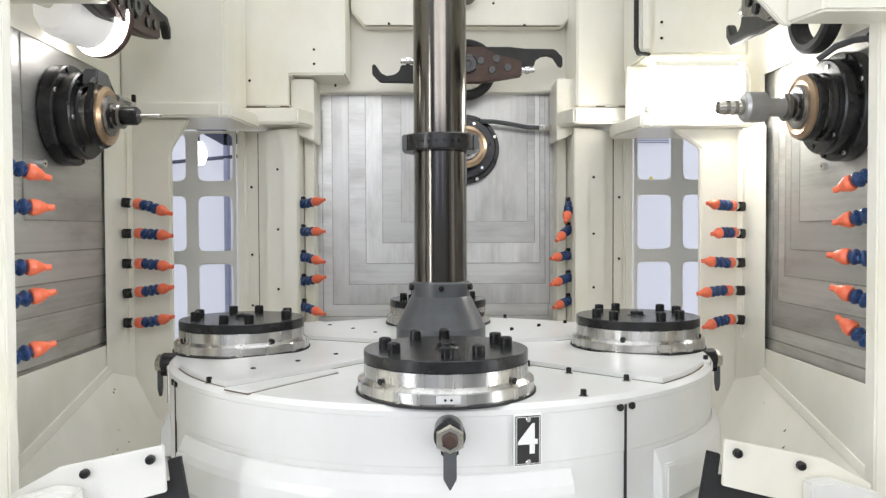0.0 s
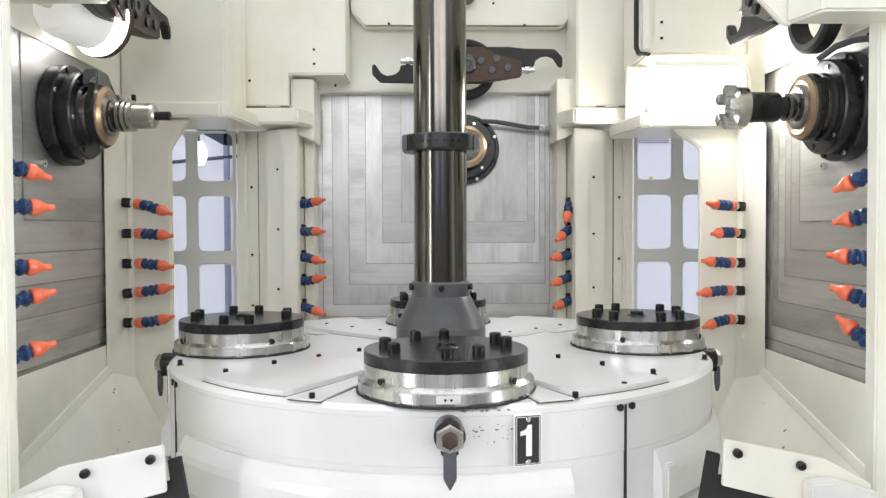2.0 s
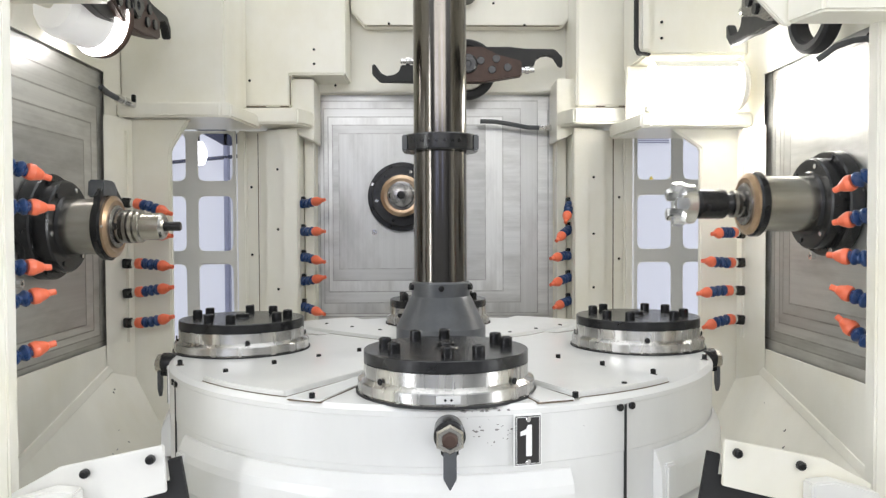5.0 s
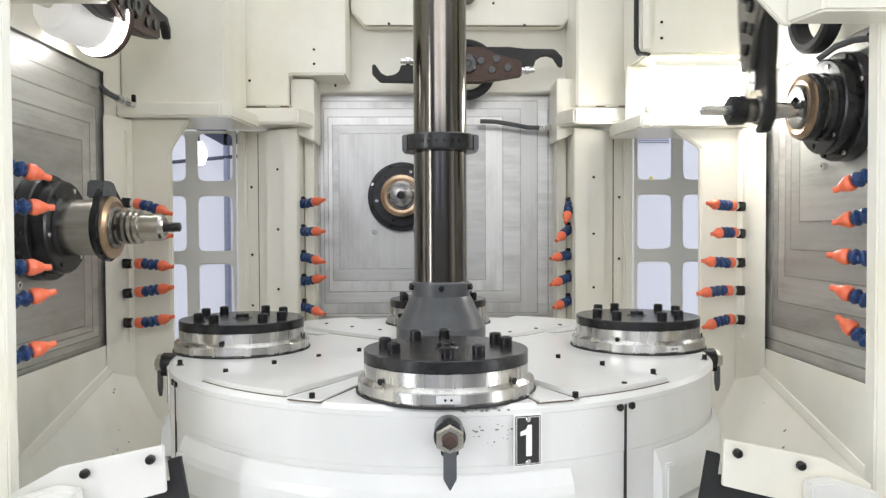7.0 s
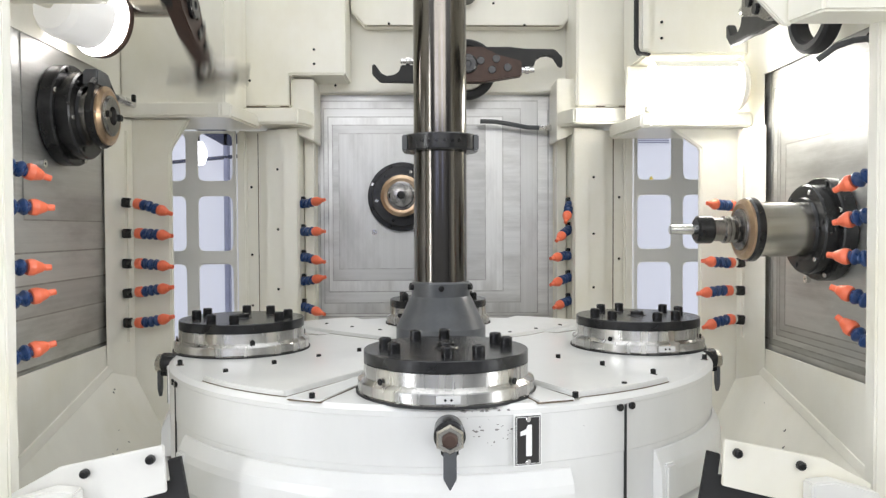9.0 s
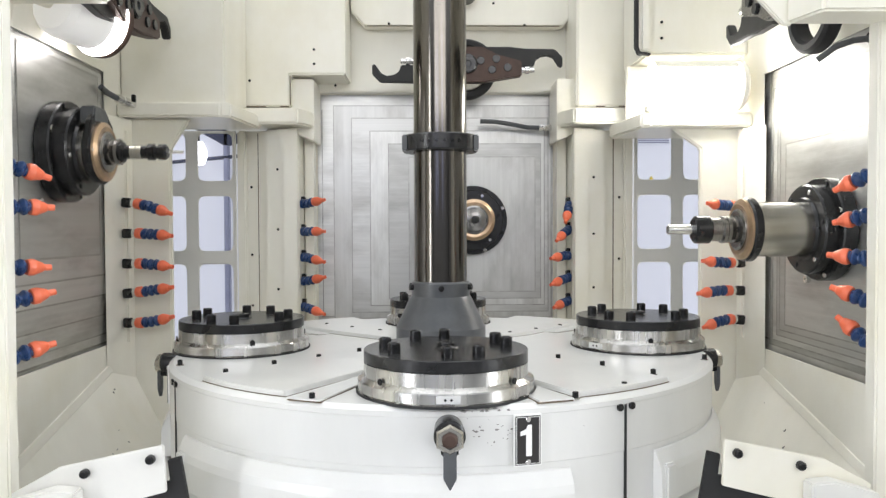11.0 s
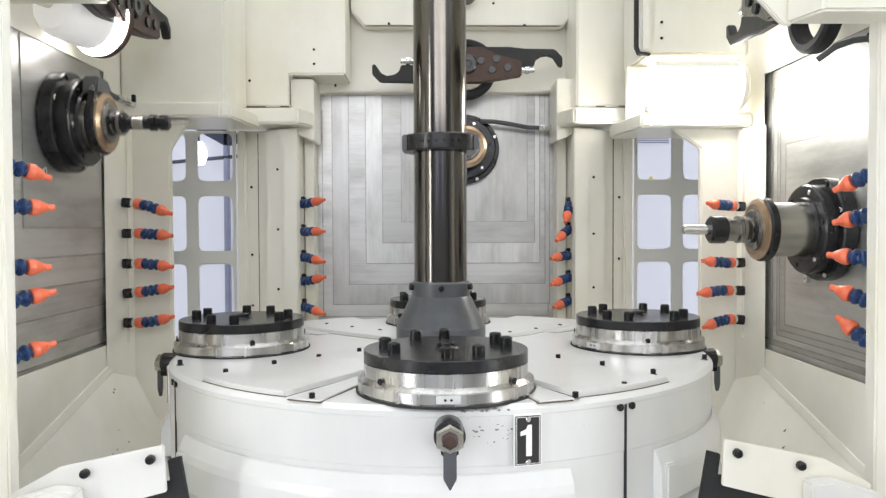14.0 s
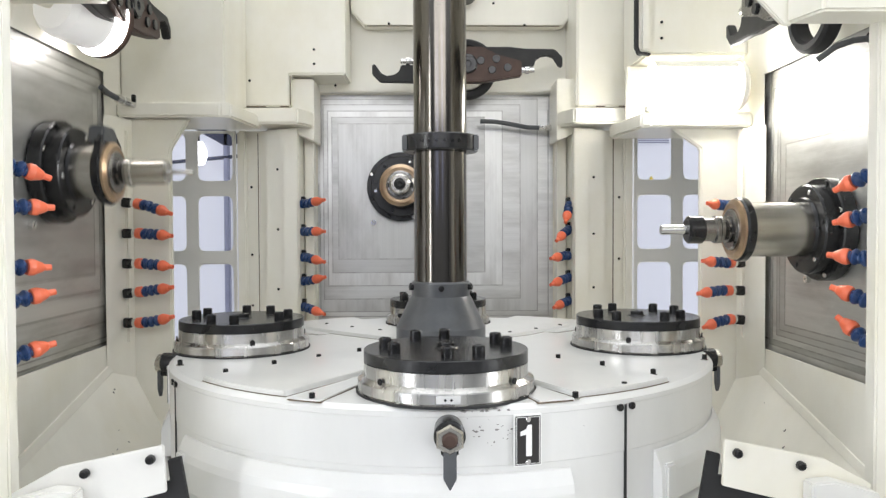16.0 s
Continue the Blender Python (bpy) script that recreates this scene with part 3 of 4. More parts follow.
def station(name, S, clamp):
    covers = []
    bm = holed(-0.640, 0.640, 0.86, 1.86, [(-0.28, 0.28, 1.14, 1.59)], 0.9885, 0.9905)
    bm.transform(S)
    oc = tagged(part("outer_cover", bm, PLATE), "outermost fixed ground steel way cover", "way cover", "way covers " + name)
    # thin dark lips draw the shadow line along the plate edges
    for z0, z1, x0, x1 in ((0.955, 0.960, -0.435, 0.435), (0.960, 1.74, -0.430, -0.426), (0.960, 1.74, 0.426, 0.430)):
        bm = box(x0, x1, 0.9876, 0.9886, z0, z1, 0.0004)
        bm.transform(S)
        part("wiper_lip", bm, EDGE_SHADOW, oc)
    for i, (w, h) in enumerate(zip(EAST_W if name == "right" else COVER_W, COVER_H)):
        y = 0.9788 + 0.0019 * i
        x0 = -0.190 if name == "left" and i == 0 else -w
        bm = box(x0, w, y, y + 0.0013, -h, h, 0.0003)
        ob = tagged(part("way_cover", bm, (PLATE_V, PLATE)[i % 2] if name == "back" else PLATE), "sliding ground steel way cover plate of the spindle", "way cover", "way covers " + name)
        ob.matrix_basis = S @ pose(0, 0, CENTRE_Z)
        # dark lip on each edge for the shadow of the step
        for a0, a1, z0, z1 in ((x0, w, -h, -h + 0.004), (x0, w, h - 0.004, h), (x0, x0 + 0.004, -h + 0.004, h - 0.004), (w - 0.004, w, -h + 0.004, h - 0.004)):
            part("wiper_lip", box(a0, a1, y - 0.0005, y + 0.0001, z0, z1, 0.0002), EDGE_SHADOW, ob)
        covers.append((ob, 1 - 0.2 * i))
    u = thing("spindle_unit", "black flanged milling spindle with a ground steel quill", "spindle", S @ pose(HOME[0], 0, HOME[1]), "milling spindles")
    fl = part("flange", lathe([(0, -0.976), (0.127, -0.976), (0.129, -0.974), (0.129, -0.944), (0.126, -0.940), (0.112, -0.940), (0.112, -0.910), (0.108, -0.906), (0.080, -0.906), (0.076, -0.900), (0.0685, -0.900), (0.0685, -0.97), (0, -0.97)], 64, "y"), BLACK, u, "black oxide bolted flange")
    for k in range(8):
        a = radians(45 * k + 22)
        part("bolt", rod(0.007, 0, 0.005, 0.001, 14, "y"), BOLT if k % 3 else QUILL, fl, m=pose(0.120 * math.cos(a), 0.941, 0.120 * math.sin(a)))
    for k in range(6):
        a = radians(60 * k + 10)
        part("screw", rod(0.006, 0, 0.004, 0.001, 12, "y"), CHROME if k % 2 else BOLT, fl, m=pose(0.095 * math.cos(a), 0.907, 0.095 * math.sin(a)))
    q = part("quill", lathe([(0, -1.12), (0.068, -1.12), (0.068, -0.882), (0.066, -0.880), (0, -0.880)], 64, "y"), QUILL, u, "ground steel quill")
    part("nose_collar", lathe([(0, -0.886), (0.076, -0.886), (0.080, -0.882), (0.080, -0.868), (0.077, -0.863), (0, -0.863)], 64, "y"), BLACK, q, "black nose collar")
    part("bronze_ring", lathe([(0.03, -0.864), (0.0755, -0.864), (0.0755, -0.857), (0.064, -0.851), (0.058, -0.853), (0.03, -0.853)], 64, "y"), BRONZE, q, "bronze nose ring")
    part("nose", lathe([(0.020, -0.86), (0.054, -0.86), (0.052, -0.849), (0.046, -NOSE), (0.024, -NOSE), (0.018, -0.88), (0, -0.88)], 48, "y"), TOOLSTEEL, q, "steel spindle nose")
    for s in (-1, 1):
        part("drive_key", box(s * 0.026, s * 0.046, NOSE - 0.008, NOSE + 0.004, -0.008, 0.008, 0.002), BLACK, q)
    if clamp:
        pts = [(0.084 * math.cos(radians(c)), 0.084 * math.sin(radians(c))) for c in (-205, -180, -155, -130, -108, -84, -60, -38, -15, 8, 25)] + [(0.062, 0.074), (0.034, 0.096), (-0.046, 0.096), (-0.066, 0.074)]
        part("nose_clamp", prism(pts, 0.864, 0.880, 0.004), BLACK, q, "black clamp plate round the nose")
        part("clamp_block", prism([(-0.054, 0.070), (0.030, 0.070), (0.034, 0.092), (0.014, 0.112), (-0.048, 0.112)], 0.862, 0.900, 0.004), GREY, q, "bevelled steel clamp block")
        part("clamp_screw", rod(0.006, -0.862, -0.856, 0.001, 12, "y"), CHROME, q, m=pose(-0.070, 0, 0.0))
    pin = part("lubrication_port", lathe([(0, -1.0), (0.010, -1.0), (0.010, -0.985), (0.004, -0.985), (0.004, -0.99), (0, -0.99)], 16, "y"), CHROME, u, "small steel port", pose(-0.107, -0.018, -0.132))
    px, pz = PIVOTS[name]
    mag = thing("tool_magazine", "black tool pots of the magazine above the changer", "magazine", S @ pose(px, 0, pz), "tool magazines")
    for h in (REACH, 0.55):
        part("tool_pot", lathe([(0.024, -NOSE), (0.036, -NOSE), (0.040, -NOSE - 0.005), (0.040, -NOSE - 0.085), (0.030, -NOSE - 0.10), (0, -NOSE - 0.10), (0, -NOSE - 0.095), (0.014, -NOSE - 0.09), (0.024, -NOSE)], 28, "y"), BLACK, mag, m=pose(0, 0, h))
    part("rail", box(-0.02, 0.02, 0.942, 0.974, 0.24, 0.62, 0.003), GREY, mag)
    arm = changer_arm(S, PIVOTS[name], {"left": RUST, "back": RUST, "right": TOOLSTEEL}[name])
    return dict(S=S, covers=covers, unit=u, quill=q, arm=arm)


def changer_arm(S, at, hub_material):
    ring = thing("changer_hub", "cream hub of the tool changer", "hub", S @ pose(at[0], 0, at[1]), "tool changer hubs")
    part("boss", lathe([(0, -0.976), (0.074, -0.976), (0.074, -0.870), (0.066, -0.864), (0.04, -0.864), (0.04, -0.90), (0, -0.90)], 48, "y"), CREAM, ring, "cream hub boss")
    if at != PIVOT:
        # plain turned ring standing for the hose loop round the hub
        part("seal_ring", lathe([(0.074, -0.900), (0.104, -0.900), (0.108, -0.895), (0.108, -0.868), (0.100, -0.860), (0.086, -0.860), (0.078, -0.868), (0.074, -0.900)], 48, "y"), RUBBER, ring, "black hose loop round the hub", pose(-0.05, 0.03, -0.03) if hub_material is TOOLSTEEL else None)
    a = thing("tool_changer_arm", "worn steel double-ended tool changer arm with black jaws", "changer arm", S @ pose(at[0], ARM_Y, at[1]), "tool changer arms")
    part("shaft", rod(0.030, -0.34, -0.010, 0.002, 32, "y"), QUILL, a, "steel changer shaft")
    part("hub", prism([(-0.105, -0.035), (-0.05, -0.062), (0.05, -0.062), (0.19, -0.040), (0.19, 0.012), (0.105, 0.035), (0.05, 0.062), (-0.05, 0.062), (-0.19, 0.040), (-0.19, -0.012)], -0.028, 0.012, 0.004), hub_material, a, "worn steel hub plate")
    for s in (1, -1):
        jaw = [(0.055, 0.0), (0.19, -0.002), (0.236, -0.002), (0.242, 0.020), (0.262, 0.033), (0.285, 0.036), (0.306, 0.028), (0.326, -0.004), (0.338, -0.004), (0.338, 0.030), (0.310, 0.058), (0.200, 0.060), (0.150, 0.066), (0.055, 0.066)]
        j = part("jaw", prism([(x * s, z * s) for x, z in jaw], -0.008, 0.016, 0.003), JAW, a, "black hooked jaw")
        part("plunger", lathe([(0, 0), (0.010, 0), (0.010, 0.014), (0.014, 0.016), (0.014, 0.030), (0.009, 0.032), (0.009, 0.048), (0.006, 0.050), (0, 0.050)], 20, "x"), CHROME, j, "chrome spring plunger", pose(s * 0.188, -0.006, -s * 0.016, 0, 0 if s > 0 else 180, 0))
        for x, z in ((0.045, 0.012), (0.085, -0.020), (0.140, -0.012), (0.10, 0.018)):
            part("bolt", rod(0.014, 0, 0.008, 0.001, 18, "y"), BLACK, a, m=pose(s * x, -0.026, s * z))
    part("hub_cap", lathe([(0, 0), (0.034, 0), (0.034, 0.008), (0.028, 0.012), (0.012, 0.012), (0.010, 0.008), (0, 0.008)], 32, "y"), BLACK, a, m=pose(0, -0.028, 0))
    return a


STATIONS = {"left": station("left", LEFT, True), "back": station("back", BACK, False), "right": station("right", RIGHT, False)}


# ---- cutting tools: taper, flange, body ----
def tool(label, body, material, tip, tip_material, fr=0.033):
    t = thing("cutting_tool", label, "tool", group="cutting tools")
    part("taper", lathe([(0, -0.085), (0.012, -0.085), (0.0225, -0.003), (0.0225, 0.0), (0, 0.0)], 32, "y"), CHROME, t, "ground steel taper")
    part("grip_flange", lathe([(0, 0.0), (fr - 0.002, 0.0), (fr, 0.002), (fr, 0.008), (fr - 0.008, 0.013), (fr, 0.018), (fr, 0.026), (fr - 0.007, 0.028), (0, 0.028)], 40, "y"), TOOLSTEEL, t, "grooved grip flange")
    part("holder", lathe(body, 40, "y"), material, t)
    part("cutter", lathe(tip, 20, "y"), tip_material, t, "steel cutter")
    return t


CUT = mat("bright_cutter_steel", (0.70, 0.70, 0.69), 0.2, 1.0, grain=0.15, grain_scale=(70, 30, 70))
L1 = tool("drill in a black collet chuck", [(0, 0.028), (0.022, 0.028), (0.024, 0.034), (0.024, 0.060), (0.019, 0.066), (0, 0.066)], BLACK, [(0, 0.06), (0.0055, 0.06), (0.0055, 0.118), (0, 0.128)], CUT)
L2 = tool("small end mill in a stepped steel holder", [(0, 0.026), (0.034, 0.026), (0.034, 0.031), (0.041, 0.033), (0.041, 0.040), (0.034, 0.042), (0.034, 0.046), (0.040, 0.048), (0.040, 0.054), (0.033, 0.057), (0.033, 0.102), (0.029, 0.108), (0.022, 0.112), (0, 0.112)], QUILL, [(0, 0.10), (0.0115, 0.10), (0.0115, 0.146), (0.009, 0.148), (0, 0.148)], BLACK, 0.041)
L3 = tool("slim tap in a steel collet holder", [(0, 0.028), (0.026, 0.028), (0.026, 0.034), (0.017, 0.038), (0.017, 0.095), (0.021, 0.097), (0.021, 0.112), (0.017, 0.114), (0.017, 0.122), (0.020, 0.124), (0.020, 0.140), (0.014, 0.146), (0, 0.146)], BLACK, [(0, 0.14), (0.004, 0.14), (0.004, 0.184), (0, 0.188)], CUT)
L4 = tool("thin drill in a smooth steel holder", [(0, 0.026), (0.036, 0.026), (0.036, 0.034), (0.031, 0.038), (0.031, 0.118), (0.024, 0.124), (0, 0.124)], QUILL, [(0, 0.12), (0.005, 0.12), (0.005, 0.183), (0, 0.188)], CUT)
R1 = tool("grey threaded cutter in a collet chuck", [(0, 0.028), (0.022, 0.028), (0.022, 0.070), (0.034, 0.074), (0.036, 0.080), (0.036, 0.118), (0.030, 0.126), (0, 0.126)], CHUCK, [(0, 0.12), (0.018, 0.12), (0.019, 0.135), (0.017, 0.140), (0.019, 0.150), (0.017, 0.160), (0.019, 0.170), (0.015, 0.186), (0, 0.188)], QUILL)
R2 = tool("face mill with steel teeth on a black extension", [(0, 0.028), (0.026, 0.028), (0.024, 0.040), (0.034, 0.044), (0.036, 0.050), (0.036, 0.108), (0.032, 0.112), (0, 0.112)], BLACK, [(0, 0.11), (0.030, 0.11), (0.048, 0.122), (0.050, 0.150), (0.034, 0.156), (0.030, 0.140), (0, 0.140)], CUT)
for k in range(5):
    bm = box(-0.013, 0.013, -0.176, -0.145, 0.030, 0.053, 0.003)
    bm.transform(Matrix.Rotation(radians(72 * k + 18), 4, "Y"))
    part("cutter_tooth", bm, CUT, R2)
R3 = tool("steel end mill in a black collet chuck", [(0, 0.028), (0.034, 0.028), (0.034, 0.036), (0.029, 0.040), (0.029, 0.066), (0.033, 0.068), (0.033, 0.100), (0.026, 0.104), (0, 0.104)], TOOLSTEEL, [(0, 0.10), (0.012, 0.10), (0.012, 0.168), (0.010, 0.170), (0, 0.170)], CUT)
part("collet_nut", lathe([(0, 0.064), (0.030, 0.064), (0.0345, 0.068), (0.0345, 0.101), (0.028, 0.106), (0, 0.106)], 32, "y"), BLACK, R3, "black collet nut")
part("steel_band", lathe([(0.0172, 0.052), (0.0176, 0.053), (0.0176, 0.080), (0.0172, 0.081)], 32, "y"), QUILL, L3, "bright steel band")
B1 = tool("short drill in a steel holder", [(0, 0.028), (0.028, 0.028), (0.028, 0.070), (0, 0.070)], BLACK, [(0, 0.07), (0.008, 0.07), (0.008, 0.11), (0, 0.115)], CUT)
B2 = tool("stub cutter in a flat steel holder", [(0, 0.026), (0.038, 0.026), (0.038, 0.034), (0.030, 0.036), (0.020, 0.038), (0, 0.038)], TOOLSTEEL, [(0, 0.04), (0.014, 0.04), (0.014, 0.054), (0.006, 0.056), (0, 0.052)], BLACK, 0.040)
B3 = tool("screw-head cutter in a steel holder", [(0, 0.028), (0.036, 0.028), (0.036, 0.060), (0.030, 0.064), (0, 0.064)], QUILL, [(0, 0.06), (0.020, 0.06), (0.020, 0.082), (0.010, 0.084), (0, 0.078)], BLACK)

# ---- work lamps ----
def lamp_right():
    t = thing("work_lamp", "bright tubular work lamp on the cream ledge", "lamp")
    part("tube", rod(0.070, 0.650, 0.906, 0.006, 40, "x"), LAMP_R, t, "glowing lamp tube")
    part("end_cap", rod(0.075, 0.905, 0.932, 0.008, 40, "x"), CREAM, t, "pale end cap")
    part("bracket", box(0.645, 0.665, 0.012, 0.05, -0.0762, -0.055, 0.003), CREAM, t)
    part("foot", box(0.880, 0.905, 0.012, 0.05, -0.0762, -0.055, 0.003), CREAM, t)
    # half-shell added to block tube light from the housing above
    bm = bmesh.new()
    arc = [(r * math.sin(radians(b)), r * math.cos(radians(b))) for r, order in ((0.0735, 1), (0.0715, -1)) for b in range(-50, 111, 16)[::order]]
    ends = [[bm.verts.new((x, y, z)) for y, z in arc] for x in (0.653, 0.904)]
    bm.faces.new(ends[0]), bm.faces.new(ends[1])
    for i in range(len(arc)):
        j = (i + 1) % len(arc)
        bm.faces.new((ends[0][i], ends[0][j], ends[1][j], ends[1][i]))
    bmesh.ops.recalc_face_normals(bm, faces=bm.faces)
    part("shade", bm, CREAM, t, "added pale shield that keeps tube light off the housing")
    t.matrix_basis = pose(0, 0.425, 1.7225)


def lamp_left():
    way = Vector((0.34, 0.94, -0.03)).normalized()
    m = Matrix.Translation((-0.868, 0.095, 1.826)) @ way.to_track_quat("Z", "Y").to_matrix().to_4x4()
    t = thing("work_lamp", "round frosted work lamp with a glowing rim under the hood", "lamp", m)
    part("tube", lathe([(0, -0.165), (0.040, -0.163), (0.062, -0.154), (0.074, -0.138), (0.078, -0.120), (0.080, -0.036)], 48), TUBE, t, "frosted white dome")
    part("glow_ring", lathe([(0.080, -0.036), (0.088, -0.012), (0.092, -0.006), (0.090, 0.0), (0.080, 0.0)], 48), LAMP_L, t, "glowing lamp rim")
    part("rim", lathe([(0.0, 0.0), (0.090, 0.0), (0.093, 0.003), (0.093, 0.014), (0.087, 0.018), (0, 0.018)], 48), RUST, t, "dark bronze rim")
    part("stem", rod(0.018, -0.26, -0.160, 0.003, 20), CREAM, t)


lamp_right(), lamp_left()
setting("lamp_niche_wall", box(0.632, 0.974, 0.63, 0.65, 1.647, 1.828), CREAM, "cream wall behind the lamp")
setting("hood_left", box(-0.98, -0.752, -0.462, -0.115, 1.805, 2.6, 0.008), CREAM, "cream overhead hood beside the door post")
setting("hood_right", prism([(0.633, -0.478), (0.656, -0.5655), (0.96, -0.573), (0.96, -0.478)], 1.664, 2.6, 0.005, "xy"), CREAM, "cream overhead hood beside the door post")
setting("hood_right_flange", prism([(0.511, 1.788), (0.629, 1.664), (0.647, 1.664), (0.647, 2.6), (0.511, 2.6)], -0.476, -0.462, 0.003), CREAM, "slanted cream edge of the overhead hood", "trim")
setting("service_door", box(0.625, 0.665, 0.452, 0.475, 1.832, 2.6, 0.01), CREAM, "cream door edge of the tool magazine", "door")
setting("door_gasket", prism([(0.612, 2.6), (0.612, 1.85), (0.622, 1.826), (0.66, 1.822), (0.66, 1.829), (0.626, 1.834), (0.622, 1.85), (0.622, 2.6)], 0.45, 0.474, 0.002), RUBBER, "black rubber gasket of the magazine door", "trim")


# ---- coolant nozzles ----
bend = random.Random(3)


def nozzle(base, tip, sag, fitting=True):
    """Jointed plastic hose from base to tip: fitting, collar, ball segments, cone."""
    b, e = Vector(base), Vector(tip)
    n = thing("coolant_nozzle", "jointed blue and orange plastic coolant nozzle on a black fitting", "nozzle", Matrix.Translation(b), "coolant nozzles")
    mid = (e - b) * 0.5 + Vector((bend.uniform(-0.004, 0.004), bend.uniform(-0.012, 0.012), sag + bend.uniform(-0.006, 0.006)))
    at = lambda u: 2 * u * (1 - u) * mid + u * u * (e - b)
    way = lambda u: (at(min(1, u + 0.02)) - at(max(0, u - 0.02))).normalized()
    put = lambda u: Matrix.Translation(at(u)) @ way(u).to_track_quat("Z", "Y").to_matrix().to_4x4()
    size = (e - b).length
    u = 0.0
    if fitting:
        f = part("fitting", rod(0.0115, -0.012, 0.16 * size, 0.002, 18), BLACK, n, "black threaded fitting", put(0.02))
        part("elbow", box(-0.011, 0.011, -0.016, 0.013, -0.014, 0.010, 0.003), BLACK, f)
        part("ferrule", rod(0.0125, 0, 0.09 * size, 0.002, 18), CHROME, n, "steel ferrule", put(0.13))
        part("collar", lathe([(0, 0), (0.0155, 0), (0.0165, 0.003), (0.0165, 0.10 * size), (0.013, 0.13 * size), (0, 0.13 * size)], 20), ORANGE, n, "orange collar", put(0.22))
        u = 0.34
    if not fitting and abs(b.x) < 0.6:
        part("bracket", box(-0.012, 0.012, 0.004, 0.030, -0.002, 0.026, 0.003), BLACK, n, "black square bracket")
    count = 3
    end = 0.72 if fitting else 0.56
    step = (end - u) / count
    for i in range(count):
        L = size * step
        part("segment", lathe([(0, -0.12 * L), (0.0105, -0.12 * L), (0.0145, 0.08 * L), (0.0168, 0.30 * L), (0.0160, 0.52 * L), (0.0115, 0.74 * L), (0.0100, 0.80 * L), (0.0100, 1.02 * L), (0, 1.02 * L)], 20), BLUE, n, "blue ball segment" if i == 0 else "", put(u + step * (i + 0.05)) @ pose(0, 0, 0, bend.uniform(-9, 9), bend.uniform(-9, 9), 0))
    L = size * (1 - end)
    part("tip", lathe([(0, -0.05 * L), (0.0150, 0), (0.0165, 0.10 * L), (0.0165, 0.26 * L), (0.0095, 0.64 * L), (0.0068, 0.70 * L), (0.0062, L), (0.004, L), (0.004, 0.8 * L), (0, 0.8 * L)], 20), ORANGE, n, "orange cone tip", put(end))


for zb, zt, sag in ((1.374, 1.334, 0.014), (1.281, 1.271, 0.004), (1.190, 1.179, 0.002), (1.100, 1.121, -0.010), (1.011, 1.035, -0.012)):
    nozzle((-0.940, 0.420, zb), (-0.787, 0.375, zt), sag)
for zb, zt, xt, sag in ((1.355, 1.363, 0.808, -0.004), (1.272, 1.269, 0.822, 0.004), (1.183, 1.191, 0.793, -0.002), (1.097, 1.090, 0.780, 0.0), (1.007, 0.984, 0.795, 0.014)):
    nozzle((0.930, 0.420, zb), (xt, 0.375, zt), sag)
for zb, zt in ((1.382, 1.394), (1.282, 1.282), (1.190, 1.174), (1.104, 1.126), (1.014, 0.994)):
    nozzle((-0.482, 0.835, zb), (-0.388, 0.745, zt), 0.0, False)
for zb, zt, xt in ((1.376, 1.306, 0.450), (1.286, 1.242, 0.418), (1.192, 1.182, 0.398), (1.112, 1.090, 0.398), (1.028, 1.010, 0.408)):
    nozzle((0.482, 0.835, zb), (xt, 0.745, zt), 0.006, False)
for zb, zt in ((1.416, 1.388), (1.334, 1.334), (1.218, 1.214), (1.148, 1.165), (1.040, 1.062)):
    nozzle((-0.842, -0.440, zb), (-0.776, -0.360, zt), 0.004, False)
for zb, zt, xt in ((1.395, 1.360, 0.789), (1.316, 1.299, 0.789), (1.228, 1.234, 0.774), (1.138, 1.168, 0.782), (1.052, 1.107, 0.797)):
    nozzle((0.834, -0.440, zb), (xt, -0.365, zt), 0.002, False)


# ---- coolant pipes beside the spindles ----
def pipe(points, r, material, parent, name="pipe"):
    bm = bmesh.new()
    pts = [Vector(p) for p in points]
    rings = []
    for i, p in enumerate(pts):
        d = (pts[min(i + 1, len(pts) - 1)] - pts[max(i - 1, 0)]).normalized()
        m = Matrix.Translation(p) @ d.to_track_quat("Z", "Y").to_matrix().to_4x4()
        rings.append([bm.verts.new(m @ Vector((r * math.cos(k * math.pi / 6), r * math.sin(k * math.pi / 6), 0))) for k in range(12)])
    for a, b in zip(rings, rings[1:]):
        for k in range(12):
            bm.faces.new((a[k], a[(k + 1) % 12], b[(k + 1) % 12], b[k]))
    bm.faces.new(rings[0]), bm.faces.new(rings[-1])
    bmesh.ops.recalc_face_normals(bm, faces=bm.faces)
    return part(name, bm, material, parent)


def spout(base, way, pts):
    """A bent metal spout with a small shut-off valve, screwed into the wall."""
    t = thing("coolant_spout", "bent steel coolant spout with a black shut-off valve", "spout", group="coolant spouts")
    pipe(pts, 0.0085, GREY, t, "bent_tube")
    m = Matrix.Translation(base) @ Vector(way).to_track_quat("Z", "Y").to_matrix().to_4x4()
    part("hex_fitting", lathe([(0, 0.0), (0.013, 0.0), (0.013, 0.020), (0.010, 0.022), (0.010, 0.030), (0.013, 0.032), (0.013, 0.046), (0, 0.046)], 6), CHROME, t, "bright hexagon fitting", m)
    part("valve_body", rod(0.010, -0.034, 0.002, 0.002, 18), CHROME, t, "", m)
    part("valve_lever", box(-0.006, 0.006, -0.006, 0.006, 0.0, 0.032, 0.002), BLACK, t, "black lever", Matrix.Translation(Vector(base) - Vector(way).normalized() * 0.018))


